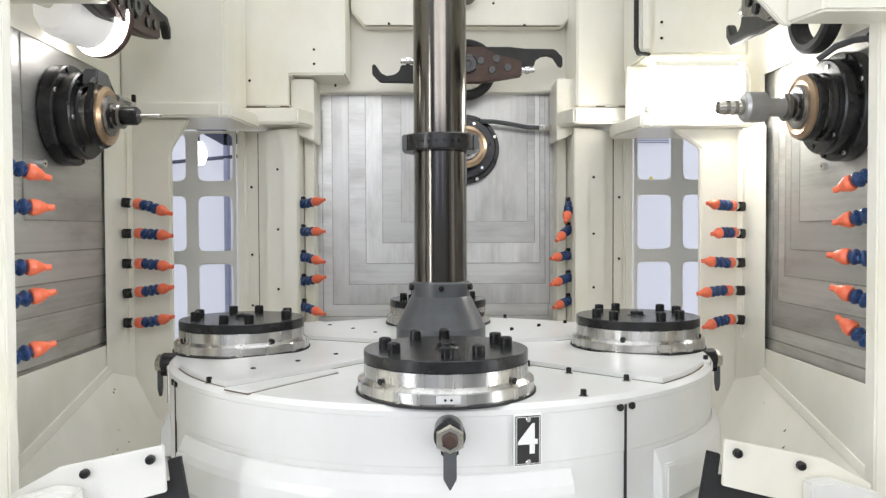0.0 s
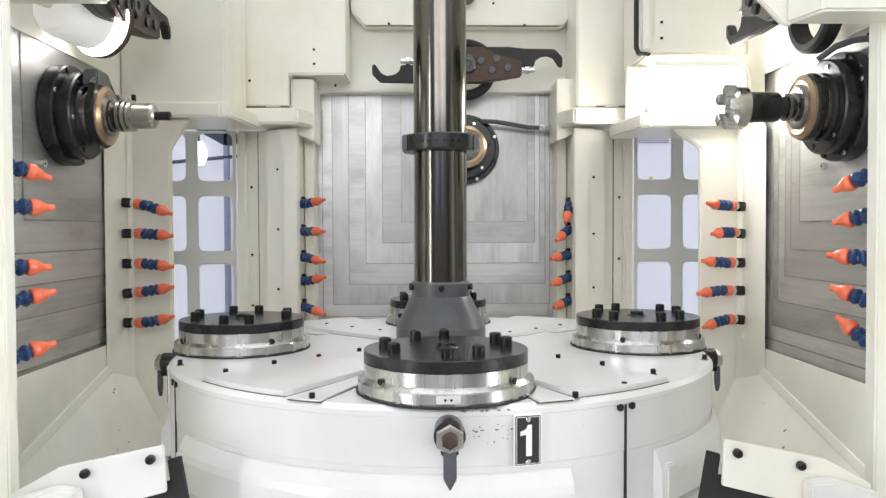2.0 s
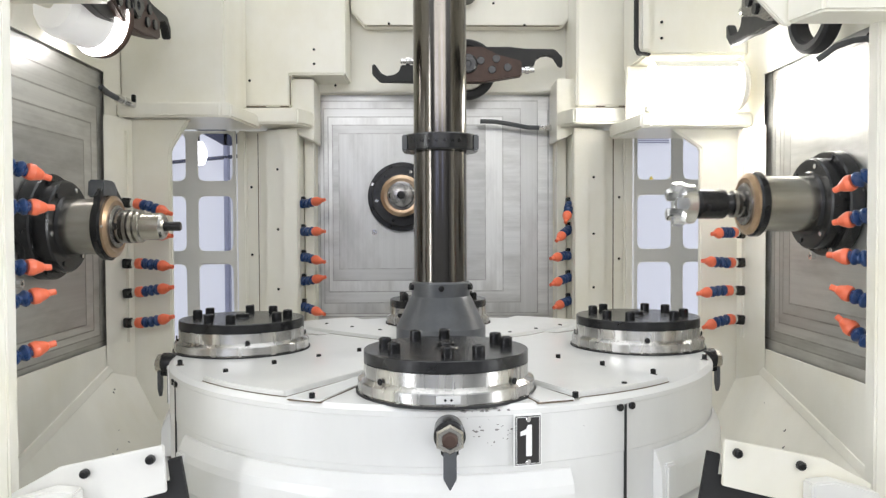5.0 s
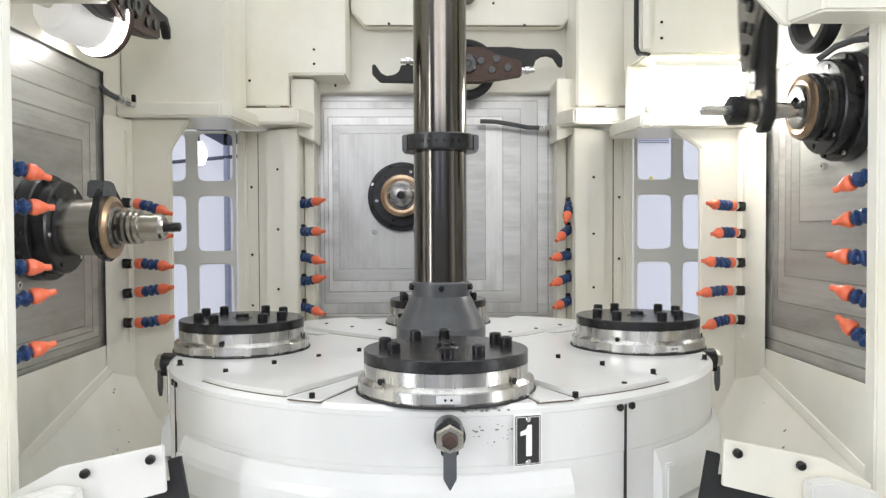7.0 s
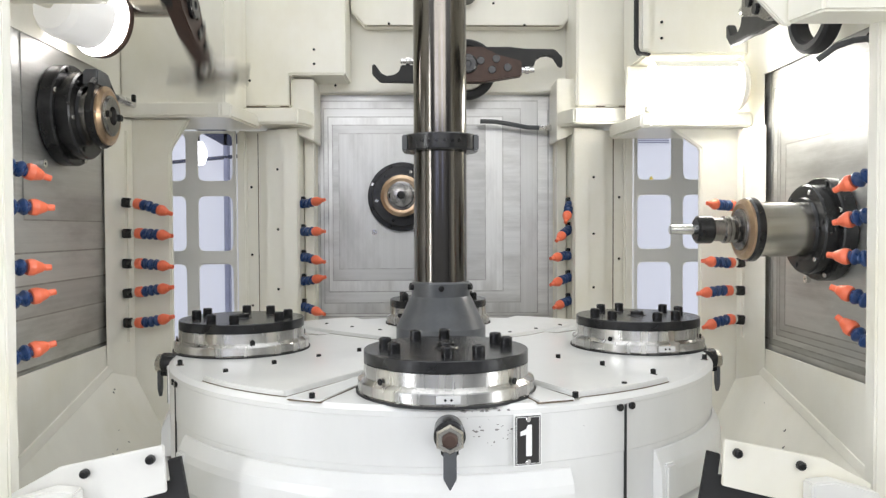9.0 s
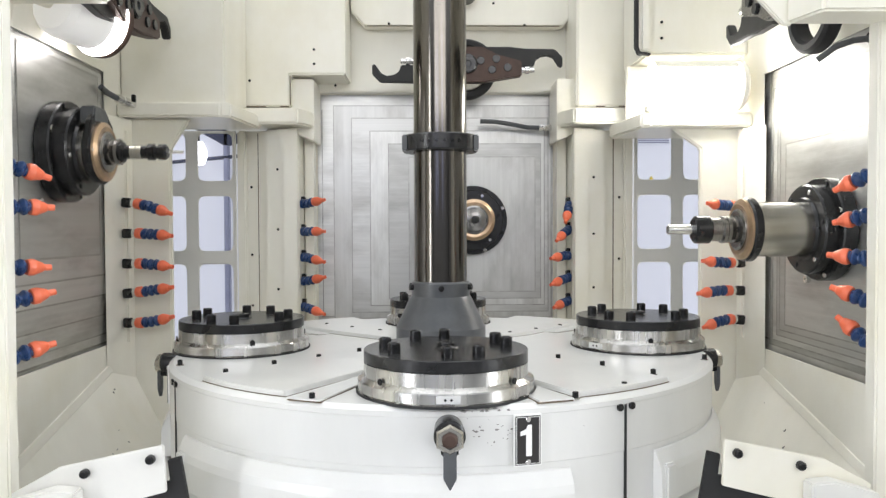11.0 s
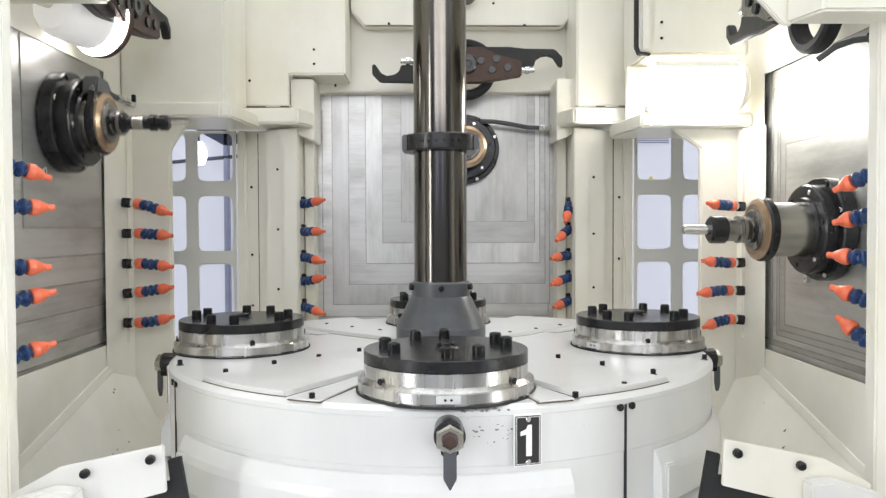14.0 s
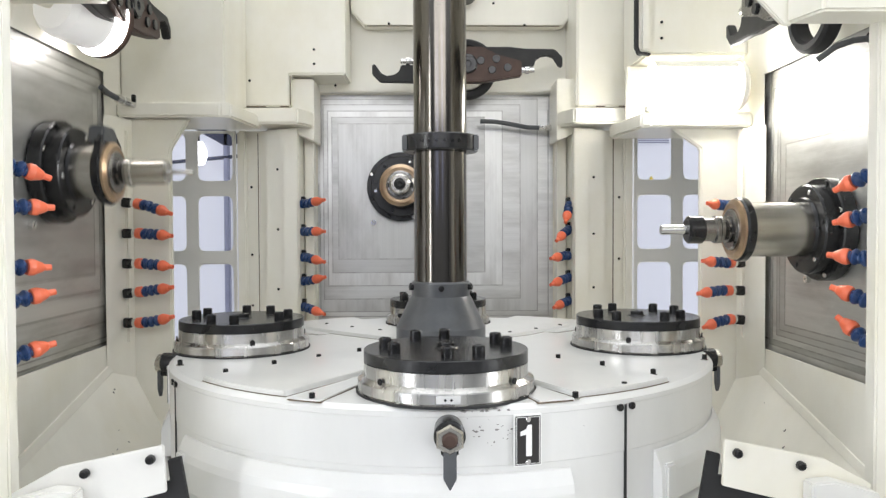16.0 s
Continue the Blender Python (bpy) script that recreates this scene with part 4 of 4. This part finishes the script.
spout((-0.930, 0.428, 1.672), (-0.45, -0.85, 0.2), [(-0.946, 0.398, 1.679), (-0.953, 0.375, 1.683), (-0.960, 0.348, 1.689), (-0.966, 0.318, 1.700)])
spout((0.430, 0.93, 1.664), (-1, 0, 0), [(0.385, 0.93, 1.664), (0.34, 0.93, 1.666), (0.28, 0.92, 1.676), (0.22, 0.91, 1.684), (0.165, 0.90, 1.684)])
t = thing("coolant_pipe", "bent grey steel coolant pipe beside the spindle", "spout")
pipe([(0.974, -0.195, 1.712), (0.93, -0.18, 1.710), (0.900, -0.160, 1.700), (0.872, -0.135, 1.676)], 0.0075, GREY, t, "bent_tube")
part("flange_nut", rod(0.014, 0.955, 0.974, 0.002, 6, "x"), CHROME, t, m=pose(0, -0.195, 1.712))


# ---- deflector plates and rubber flaps in front ----
def deflector(s):
    x = lambda v: v if s < 0 else -v + (0.0 if s < 0 else -0.006)
    pts = [(-0.640, 0.899), (-0.470, 0.934), (-0.466, 0.856), (-0.545, 0.836), (-0.70, 0.80), (-0.72, 0.855)]
    t = thing("deflector_plate", "off-white folded chip deflector plate with two black knobs", "deflector", group="deflector plates")
    part("plate", prism([(x(a), b) for a, b in pts], -0.626, -0.618, 0.0015), GREY_WHITE if s < 0 else CREAM, t)
    part("return_flange", prism([(x(-0.715), 0.66), (x(-0.60), 0.66), (x(-0.60), 0.868), (x(-0.64), 0.872), (x(-0.715), 0.85)], -0.66, -0.628, 0.003), GREY_WHITE, t)
    for a, b in ((-0.596, 0.890), (-0.489, 0.912)):
        part("knob", lathe([(0, 0.626), (0.0065, 0.626), (0.0078, 0.628), (0.0075, 0.636), (0.005, 0.640), (0, 0.640)], 20, "y"), BOLT, t, "black domed screw", pose(x(a), 0, b))
    part("stand", box(x(-0.66), x(-0.60), -0.616, -0.60, 0.0, 0.86, 0.002), GREY_WHITE, t)
    f = thing("rubber_flap", "black rubber wiper flap beside the deflector plate", "flap", group="rubber flaps")
    part("sheet", prism([(x(-0.700), 0.820), (x(-0.466), 0.868), (x(-0.470), 0.903), (x(-0.448), 0.909), (x(-0.430), 0.800), (x(-0.700), 0.70)], -0.607, -0.598, 0.001), RUBBER, f)
    part("clamp_bar", box(x(-0.66), x(-0.60), -0.597, -0.59, 0.0, 0.80, 0.001), GREY, f)


deflector(-1), deflector(1)


# ---- what shows through the windows, and a reflection built behind one ----
t = thing("hall_cabinet", "pale lilac control cabinet with a louvre in the hall, given a glow", "cabinet", pose(0, 0, 0))
# cabinet and louvre carry the same added glow
part("body", box(0.86, 2.0, 1.55, 1.88, 0.0, 2.1, 0.02), OUTSIDE_GLOW, t)
lv = part("louvre", box(0.915, 1.075, 1.535, 1.548, 1.665, 1.735, 0.004), OUTSIDE_GLOW, t, "slatted air louvre")
for i in range(6):
    part("slat", box(0.925, 1.065, 1.526, 1.536, 1.675 + i * 0.009, 1.680 + i * 0.009, 0.001), BLUE_GREY, lv)
sg = part("warning_sign", prism([(0.972, 1.495), (1.008, 1.495), (0.990, 1.528)], 1.541, 1.547, 0.001), YELLOW, t, "yellow warning triangle")
t = thing("hall_window_frame", "dark blue bars and grey-blue posts beyond the window", "truss")
part("beam", prism([(-1.32, 1.86), (-0.95, 1.93), (-0.95, 1.72), (-1.02, 1.70), (-1.20, 1.80)], 1.84, 1.88, 0.002), DARK_BLUE, t)
part("strut", prism([(-1.40, 1.62), (-0.95, 1.66), (-0.95, 1.645), (-1.40, 1.605)], 1.84, 1.87, 0.002), DARK_BLUE, t)
part("post", box(-1.46, -1.38, 1.84, 1.88, 0.0, 1.9, 0.004), BLUE_GREY, t)
part("post", box(-1.03, -1.005, 1.84, 1.88, 0.0, 1.9, 0.004), BLUE_GREY, t)
# solid glowing bulb in place of a lamp's reflection in the pane
t = thing("hall_lamp", "glowing bulb standing in for a lamp reflected in the window", "lamp", pose(-1.135, 1.80, 1.645))
part("bulb", lathe([(0, -0.045), (0.025, -0.038), (0.04, 0), (0.036, 0.03), (0.02, 0.07), (0, 0.075)], 24), REFLECTED_BULB, t)
part("cable", rod(0.004, 0.07, 1.1, 0.001, 8), BLACK, t)


# ---- screws and seams of the sheet metal ----
def screws(owner, places, r=0.0045):
    ob = bpy.data.objects[owner]
    for x, y, z in places:
        part("screw", rod(r, 0.0, 0.004, 0.001, 10, "y"), BOLT, ob, m=pose(x, y, z))


screws("upper_housing_1", [(-0.422, 0.761, 1.912), (-0.422, 0.761, 1.863), (-0.645, 0.761, 1.805)])
screws("window_mullion_1", [(-0.655, 0.816, z) for z in (1.44, 1.20, 1.02)])
screws("post_1", [(-0.556, 0.781, z) for z in (1.50, 1.29, 1.08)])
screws("window_mullion_2", [(0.655, 0.816, z) for z in (1.40, 1.18)])
screws("post_2", [(0.556, 0.781, z) for z in (1.47, 1.27, 1.08)])
screws("recess_hood", [(-0.17, 0.921, 2.045), (0.33, 0.921, 2.040), (0.215, 0.921, 2.12)])
screws("recess_sill", [(-0.37, 0.936, 1.822)])
screws("upper_housing_side_2", [(0.70, 0.476, 1.93), (0.70, 0.476, 1.88)])


# ---- paint chips on the rim of the table ----
rnd = random.Random(7)
CHIP = mat("bare_chip", (0.22, 0.21, 0.20), 0.5, grain=0.3, grain_scale=(80, 80, 80))
for k in range(40):
    a = rnd.gauss(6.5, 2.2) if k < 34 else rnd.uniform(0, 24)
    z = rnd.choice((-0.008, -0.012, -0.044, -0.046)) if k < 20 else rnd.uniform(-0.075, -0.02)
    n, size = rnd.randint(5, 8), rnd.uniform(0.0005, 0.0028 if k < 20 else 0.0012)
    pts = [(size * rnd.uniform(0.5, 1.3) * 1.8 * math.cos(2 * math.pi * i / n), size * rnd.uniform(0.4, 1.0) * math.sin(2 * math.pi * i / n)) for i in range(n)]
    r = 0.6382 if z > -0.021 else 0.6368
    part("paint_chip", prism(pts, -0.0004, 0.002, 0), CHIP, TABLE, m=pose(0, 0, 0, 0, 0, 90) @ Matrix.Rotation(radians(a), 4, "Z") @ pose(0, -r, z))


# ---- stained seams of the housings ----
def seam(owner, x0, x1, y, z0, z1):
    part("seam", box(x0, x1, y - 0.0015, y + 0.002, z0, z1, 0), SEAM_SHADOW, bpy.data.objects[owner], "brown stained seam")


seam("upper_housing_1", -0.507, -0.5035, 0.760, 1.722, 1.822)
seam("upper_housing_1", -0.700, -0.590, 0.760, 1.714, 1.717)
seam("upper_housing_1", -0.540, -0.510, 0.760, 1.714, 1.717)
seam("upper_housing_2", 0.560, 0.592, 0.760, 1.714, 1.717)
seam("upper_housing_2", 0.640, 0.690, 0.760, 1.714, 1.717)
seam("window_mullion_1", -0.632, -0.6295, 0.8155, 0.98, 1.63)
seam("window_mullion_2", 0.632, 0.6355, 0.8155, 0.98, 1.63)
seam("recess_hood", -0.25, 0.46, 0.9205, 2.036, 2.038)


# ---- folded joint strips where the trays meet the walls, and loose swarf ----
for n, s in ((1, -1), (2, 1)):
    owner = bpy.data.objects[f"chip_tray_{n}"]
    bm = bmesh.new()
    ring = []
    for y in (-0.46, 0.47):
        x = s * 0.974
        z = tray_z(s, x, y)
        ring.append([bm.verts.new(p) for p in ((x, y, z + 0.016), (x - s * 0.003, y, z + 0.014), (x - s * 0.008, y, z - 0.010), (x, y, z - 0.02))])
    for i in range(4):
        bm.faces.new((ring[0][i], ring[1][i], ring[1][(i + 1) % 4], ring[0][(i + 1) % 4]))
    bm.faces.new(ring[0]), bm.faces.new(ring[1])
    bmesh.ops.recalc_face_normals(bm, faces=bm.faces)
    part("joint_strip", bm, CREAM, owner, "folded cream joint strip")
swarf = random.Random(11)
for k in range(14):
    s = -1 if k < 10 else 1
    x, y = s * swarf.uniform(0.84, 0.95), swarf.uniform(-0.02, 0.34)
    size = swarf.uniform(0.0015, 0.004)
    part("swarf", prism([(-size * 1.6, 0), (0, size * 0.7), (size * 1.4, size * 0.2), (0.2 * size, -size * 0.6)], 0.0, 0.0015, 0, "xy"), CHIP, bpy.data.objects["chip_tray_1" if s < 0 else "chip_tray_2"], "metal swarf flake", pose(x, y, tray_z(s, x, y) + 0.001, 0, s * -64, 0) @ pose(0, 0, 0, 0, 0, swarf.uniform(0, 360)))


# ---- what moves ----
SPINDLE = {
    # seconds, sideways, height, quill out
    "left": [(0, 0.107, 1.585, 0), (2.72, 0.107, 1.585, 0), (2.8, 0.102, 1.552, 0), (2.9, 0.088, 1.503, 0), (3.0, 0.062, 1.450, 0), (3.2, 0.025, 1.350, 0.018), (3.4, 0.012, 1.300, 0.040), (3.7, 0.006, 1.298, 0.050), (4.2, 0.0, 1.298, 0.065), (5.2, -0.01, 1.298, 0.058), (6.3, -0.015, 1.296, 0.054),
             (7.0, -0.018, 1.296, 0.062), (7.3, -0.018, 1.296, 0.062), (7.4, -0.04, 1.297, 0.045), (7.5, -0.07, 1.298, 0.024), (7.6, -0.06, 1.325, 0.018), (7.7, -0.03, 1.360, 0.015), (7.8, 0.01, 1.420, 0), (7.9, 0.055, 1.470, 0), (8.0, 0.090, 1.526, 0), (8.1, 0.105, 1.578, 0), (8.2, 0.107, 1.585, 0), (10.6, 0.107, 1.585, 0), (10.9, 0.095, 1.52, 0),
             (11.3, 0.067, 1.432, 0.010), (11.5, 0.063, 1.428, 0.058), (12.0, 0.063, 1.428, 0.078), (12.7, 0.063, 1.428, 0.102), (13.1, 0.063, 1.428, 0.126), (13.4, 0.063, 1.428, 0.128), (13.5, 0.064, 1.429, 0.100), (13.6, 0.066, 1.432, 0.062), (13.7, 0.072, 1.442, 0.040), (13.8, 0.085, 1.477, 0), (13.9, 0.098, 1.520, 0), (14.0, 0.105, 1.567, 0), (14.1, 0.107, 1.585, 0),
             (15.7, 0.107, 1.585, 0), (15.8, 0.098, 1.533, 0.005), (15.9, 0.075, 1.490, 0.018), (16.0, 0.050, 1.435, 0.037)],
    "back": [(0, 0.109, 1.587, 0), (2.5, 0.109, 1.587, 0), (2.6, 0.085, 1.56, 0), (2.7, 0.04, 1.50, 0), (2.8, -0.05, 1.45, 0), (2.9, -0.11, 1.415, 0), (3.0, -0.125, 1.41, 0), (9.6, -0.125, 1.41, 0), (10.1, 0.0, 1.37, 0), (10.7, 0.13, 1.325, 0), (11.3, 0.139, 1.321, 0),
             (13.2, 0.139, 1.321, 0), (13.4, 0.135, 1.38, 0), (13.6, 0.125, 1.47, 0), (13.8, 0.113, 1.56, 0), (13.95, 0.109, 1.587, 0), (15.5, 0.109, 1.587, 0), (15.6, 0.085, 1.57, 0), (15.7, 0.02, 1.53, 0), (15.8, -0.07, 1.49, 0), (15.9, -0.115, 1.46, 0), (16.0, -0.128, 1.447, 0.02)],
    "right": [(0, 0.085, 1.575, 0), (2.0, 0.085, 1.575, 0), (2.1, 0.075, 1.568, 0.01), (2.3, 0.045, 1.545, 0.03), (2.4, 0.035, 1.51, 0.04), (2.5, 0.03, 1.457, 0.06), (2.6, 0.03, 1.405, 0.08), (2.7, 0.03, 1.36, 0.10), (2.8, 0.03, 1.335, 0.11), (3.5, 0.03, 1.331, 0.122), (4.2, 0.03, 1.331, 0.135), (4.8, 0.03, 1.331, 0.13), (5.2, 0.04, 1.40, 0.06), (5.7, 0.085, 1.575, 0),
              (7.35, 0.085, 1.575, 0), (7.5, 0.06, 1.545, 0.01), (7.6, 0.045, 1.50, 0.02), (7.7, 0.03, 1.44, 0.04), (7.8, 0.015, 1.385, 0.06), (7.9, 0.01, 1.335, 0.08), (8.0, 0.006, 1.295, 0.09), (8.1, 0.006, 1.284, 0.095), (9.0, 0.006, 1.284, 0.104), (11.5, 0.006, 1.284, 0.115), (12.7, 0.006, 1.284, 0.134), (13.3, 0.006, 1.284, 0.125), (13.4, 0.006, 1.284, 0.085),
              (13.6, 0.006, 1.284, 0.073), (14.0, 0.006, 1.284, 0.07), (14.6, 0.006, 1.284, 0.063), (15.0, 0.006, 1.284, 0.085), (15.3, 0.006, 1.284, 0.11), (15.5, 0.006, 1.284, 0.127), (16.0, 0.006, 1.284, 0.127)],
}
# one exchange: seconds from its start, arm angle, arm out (0 to 1)
SWAP = [(0, 0, 0), (0.1, -48, 0), (0.18, -90, 0), (0.26, -90, 0.02), (0.33, -90, 0.15), (0.40, -90, 0.65), (0.46, -90, 0.97), (0.50, -89, 1), (0.53, -85, 1), (0.6, -55, 1), (0.66, 0, 1), (0.72, 45, 1), (0.8, 82, 1), (0.87, 90, 1), (0.95, 90, 0.7), (1.05, 90, 0.15), (1.1, 90, 0), (1.13, 92, 0), (1.2, 130, 0), (1.3, 180, 0)]
CHANGES = {"left": [(0.34, L1, L2), (8.37, L2, L3), (14.34, L3, L4)], "back": [(0.3, B1, B2), (14.02, B2, B3)], "right": [(0.3, R1, R2), (6.0, R2, R3)]}


def motions():
    turn = [(0, 0), (0.05, 0), (0.1, 1.5), (0.2, 8), (0.3, 18.5), (0.4, 30), (0.5, 42), (0.6, 56), (0.7, 67.5), (0.8, 80), (0.9, 87), (1.0, 90), (16, 90)]
    walk(TABLE, [(t, pose(0, 0, 1.0, 0, 0, -a)) for t, a in turn])
    for q, f in enumerate(FIXTURES):
        m0 = f.matrix_basis.copy()
        walk(f, [(t, m0 @ pose(0, 0, 0, 0, 0, a)) for t, a in SPINS[q]])
    for name, st in STATIONS.items():
        S, rows = st["S"], SPINDLE[name]
        px, pz = PIVOTS[name]
        walk(st["unit"], [(t, S @ pose(x, 0, z)) for t, x, z, e in rows])
        walk(st["quill"], [(t, pose(0, -e, 0)) for t, x, z, e in rows])
        for ob, k in st["covers"]:
            walk(ob, [(t, S @ pose(k * x, 0, CENTRE_Z + k * (z - 0.0155 - CENTRE_Z))) for t, x, z, e in rows])
        # arm, and the tools that it carries
        arm_rows, carried = [(0.0, S @ pose(px, ARM_Y, pz))], {}
        for n, (t0, old, fresh) in enumerate(CHANGES[name]):
            for dt, a, out in SWAP:
                total = a + 180 * (n % 2)
                y = -PULL * out
                arm_rows.append((t0 + dt, S @ pose(px, ARM_Y + y, pz, 0, -total, 0)))
                if 0.2 <= dt <= 1.1:
                    b = radians(a + 90)
                    for tl, sg in ((old, 1), (fresh, -1)):
                        carried.setdefault(tl, []).append((t0 + dt, S @ pose(px + sg * REACH * math.sin(b), NOSE + y, pz - sg * REACH * math.cos(b), 0, -(a + 90) + (180 if sg < 0 else 0), 0)))
        arm_rows.append((16.0, arm_rows[-1][1]))
        walk(st["arm"], arm_rows)
        swaps = CHANGES[name]
        for n, tl in enumerate([swaps[0][1]] + [s[2] for s in swaps]):
            t_in = swaps[n - 1][0] + 1.1 if n else 0.0
            t_out = swaps[n][0] + 0.2 if n < len(swaps) else 16.0
            held = [(t, S @ pose(x, NOSE - e, z)) for t, x, z, e in rows if t_in < t < t_out or (n == 0 and t == 0) or (t == 16 and t_out == 16)]
            path = sorted(held + carried.get(tl, []), key=lambda r: r[0])
            store = S @ pose(px, NOSE, pz + 0.55, 0, 180, 0)
            if n:
                first = path[0][0]
                path = ([(0.0, store), (first - 1.5, store), (first - 0.5, path[0][1])] if first > 2 else [(0.0, path[0][1])]) + path
            if path[-1][0] < 16:
                last = path[-1][0]
                path += [(last + 0.4, path[-1][1])] + ([(last + 1.4, store), (16.0, store)] if last < 14 else [(16.0, path[-1][1])])
            walk(tl, path)


SPINS = [
    [(0, 0), (0.1, 0), (0.9, -8.5), (4.6, -8.5), (5.4, -52), (8.5, -52), (8.8, -26), (16, -26)],
    [(0, 14), (0.2, 14), (0.9, 0), (16, 0)],
    [(0, 14), (2.0, 14), (2.8, 35), (6.4, 35), (6.75, -23), (7.1, -81), (9.4, -81), (10.8, -142), (13.95, -142), (14.3, -196), (14.65, -251), (16, -251)],
    [(0, -8.5), (16, -8.5)],
]
motions()
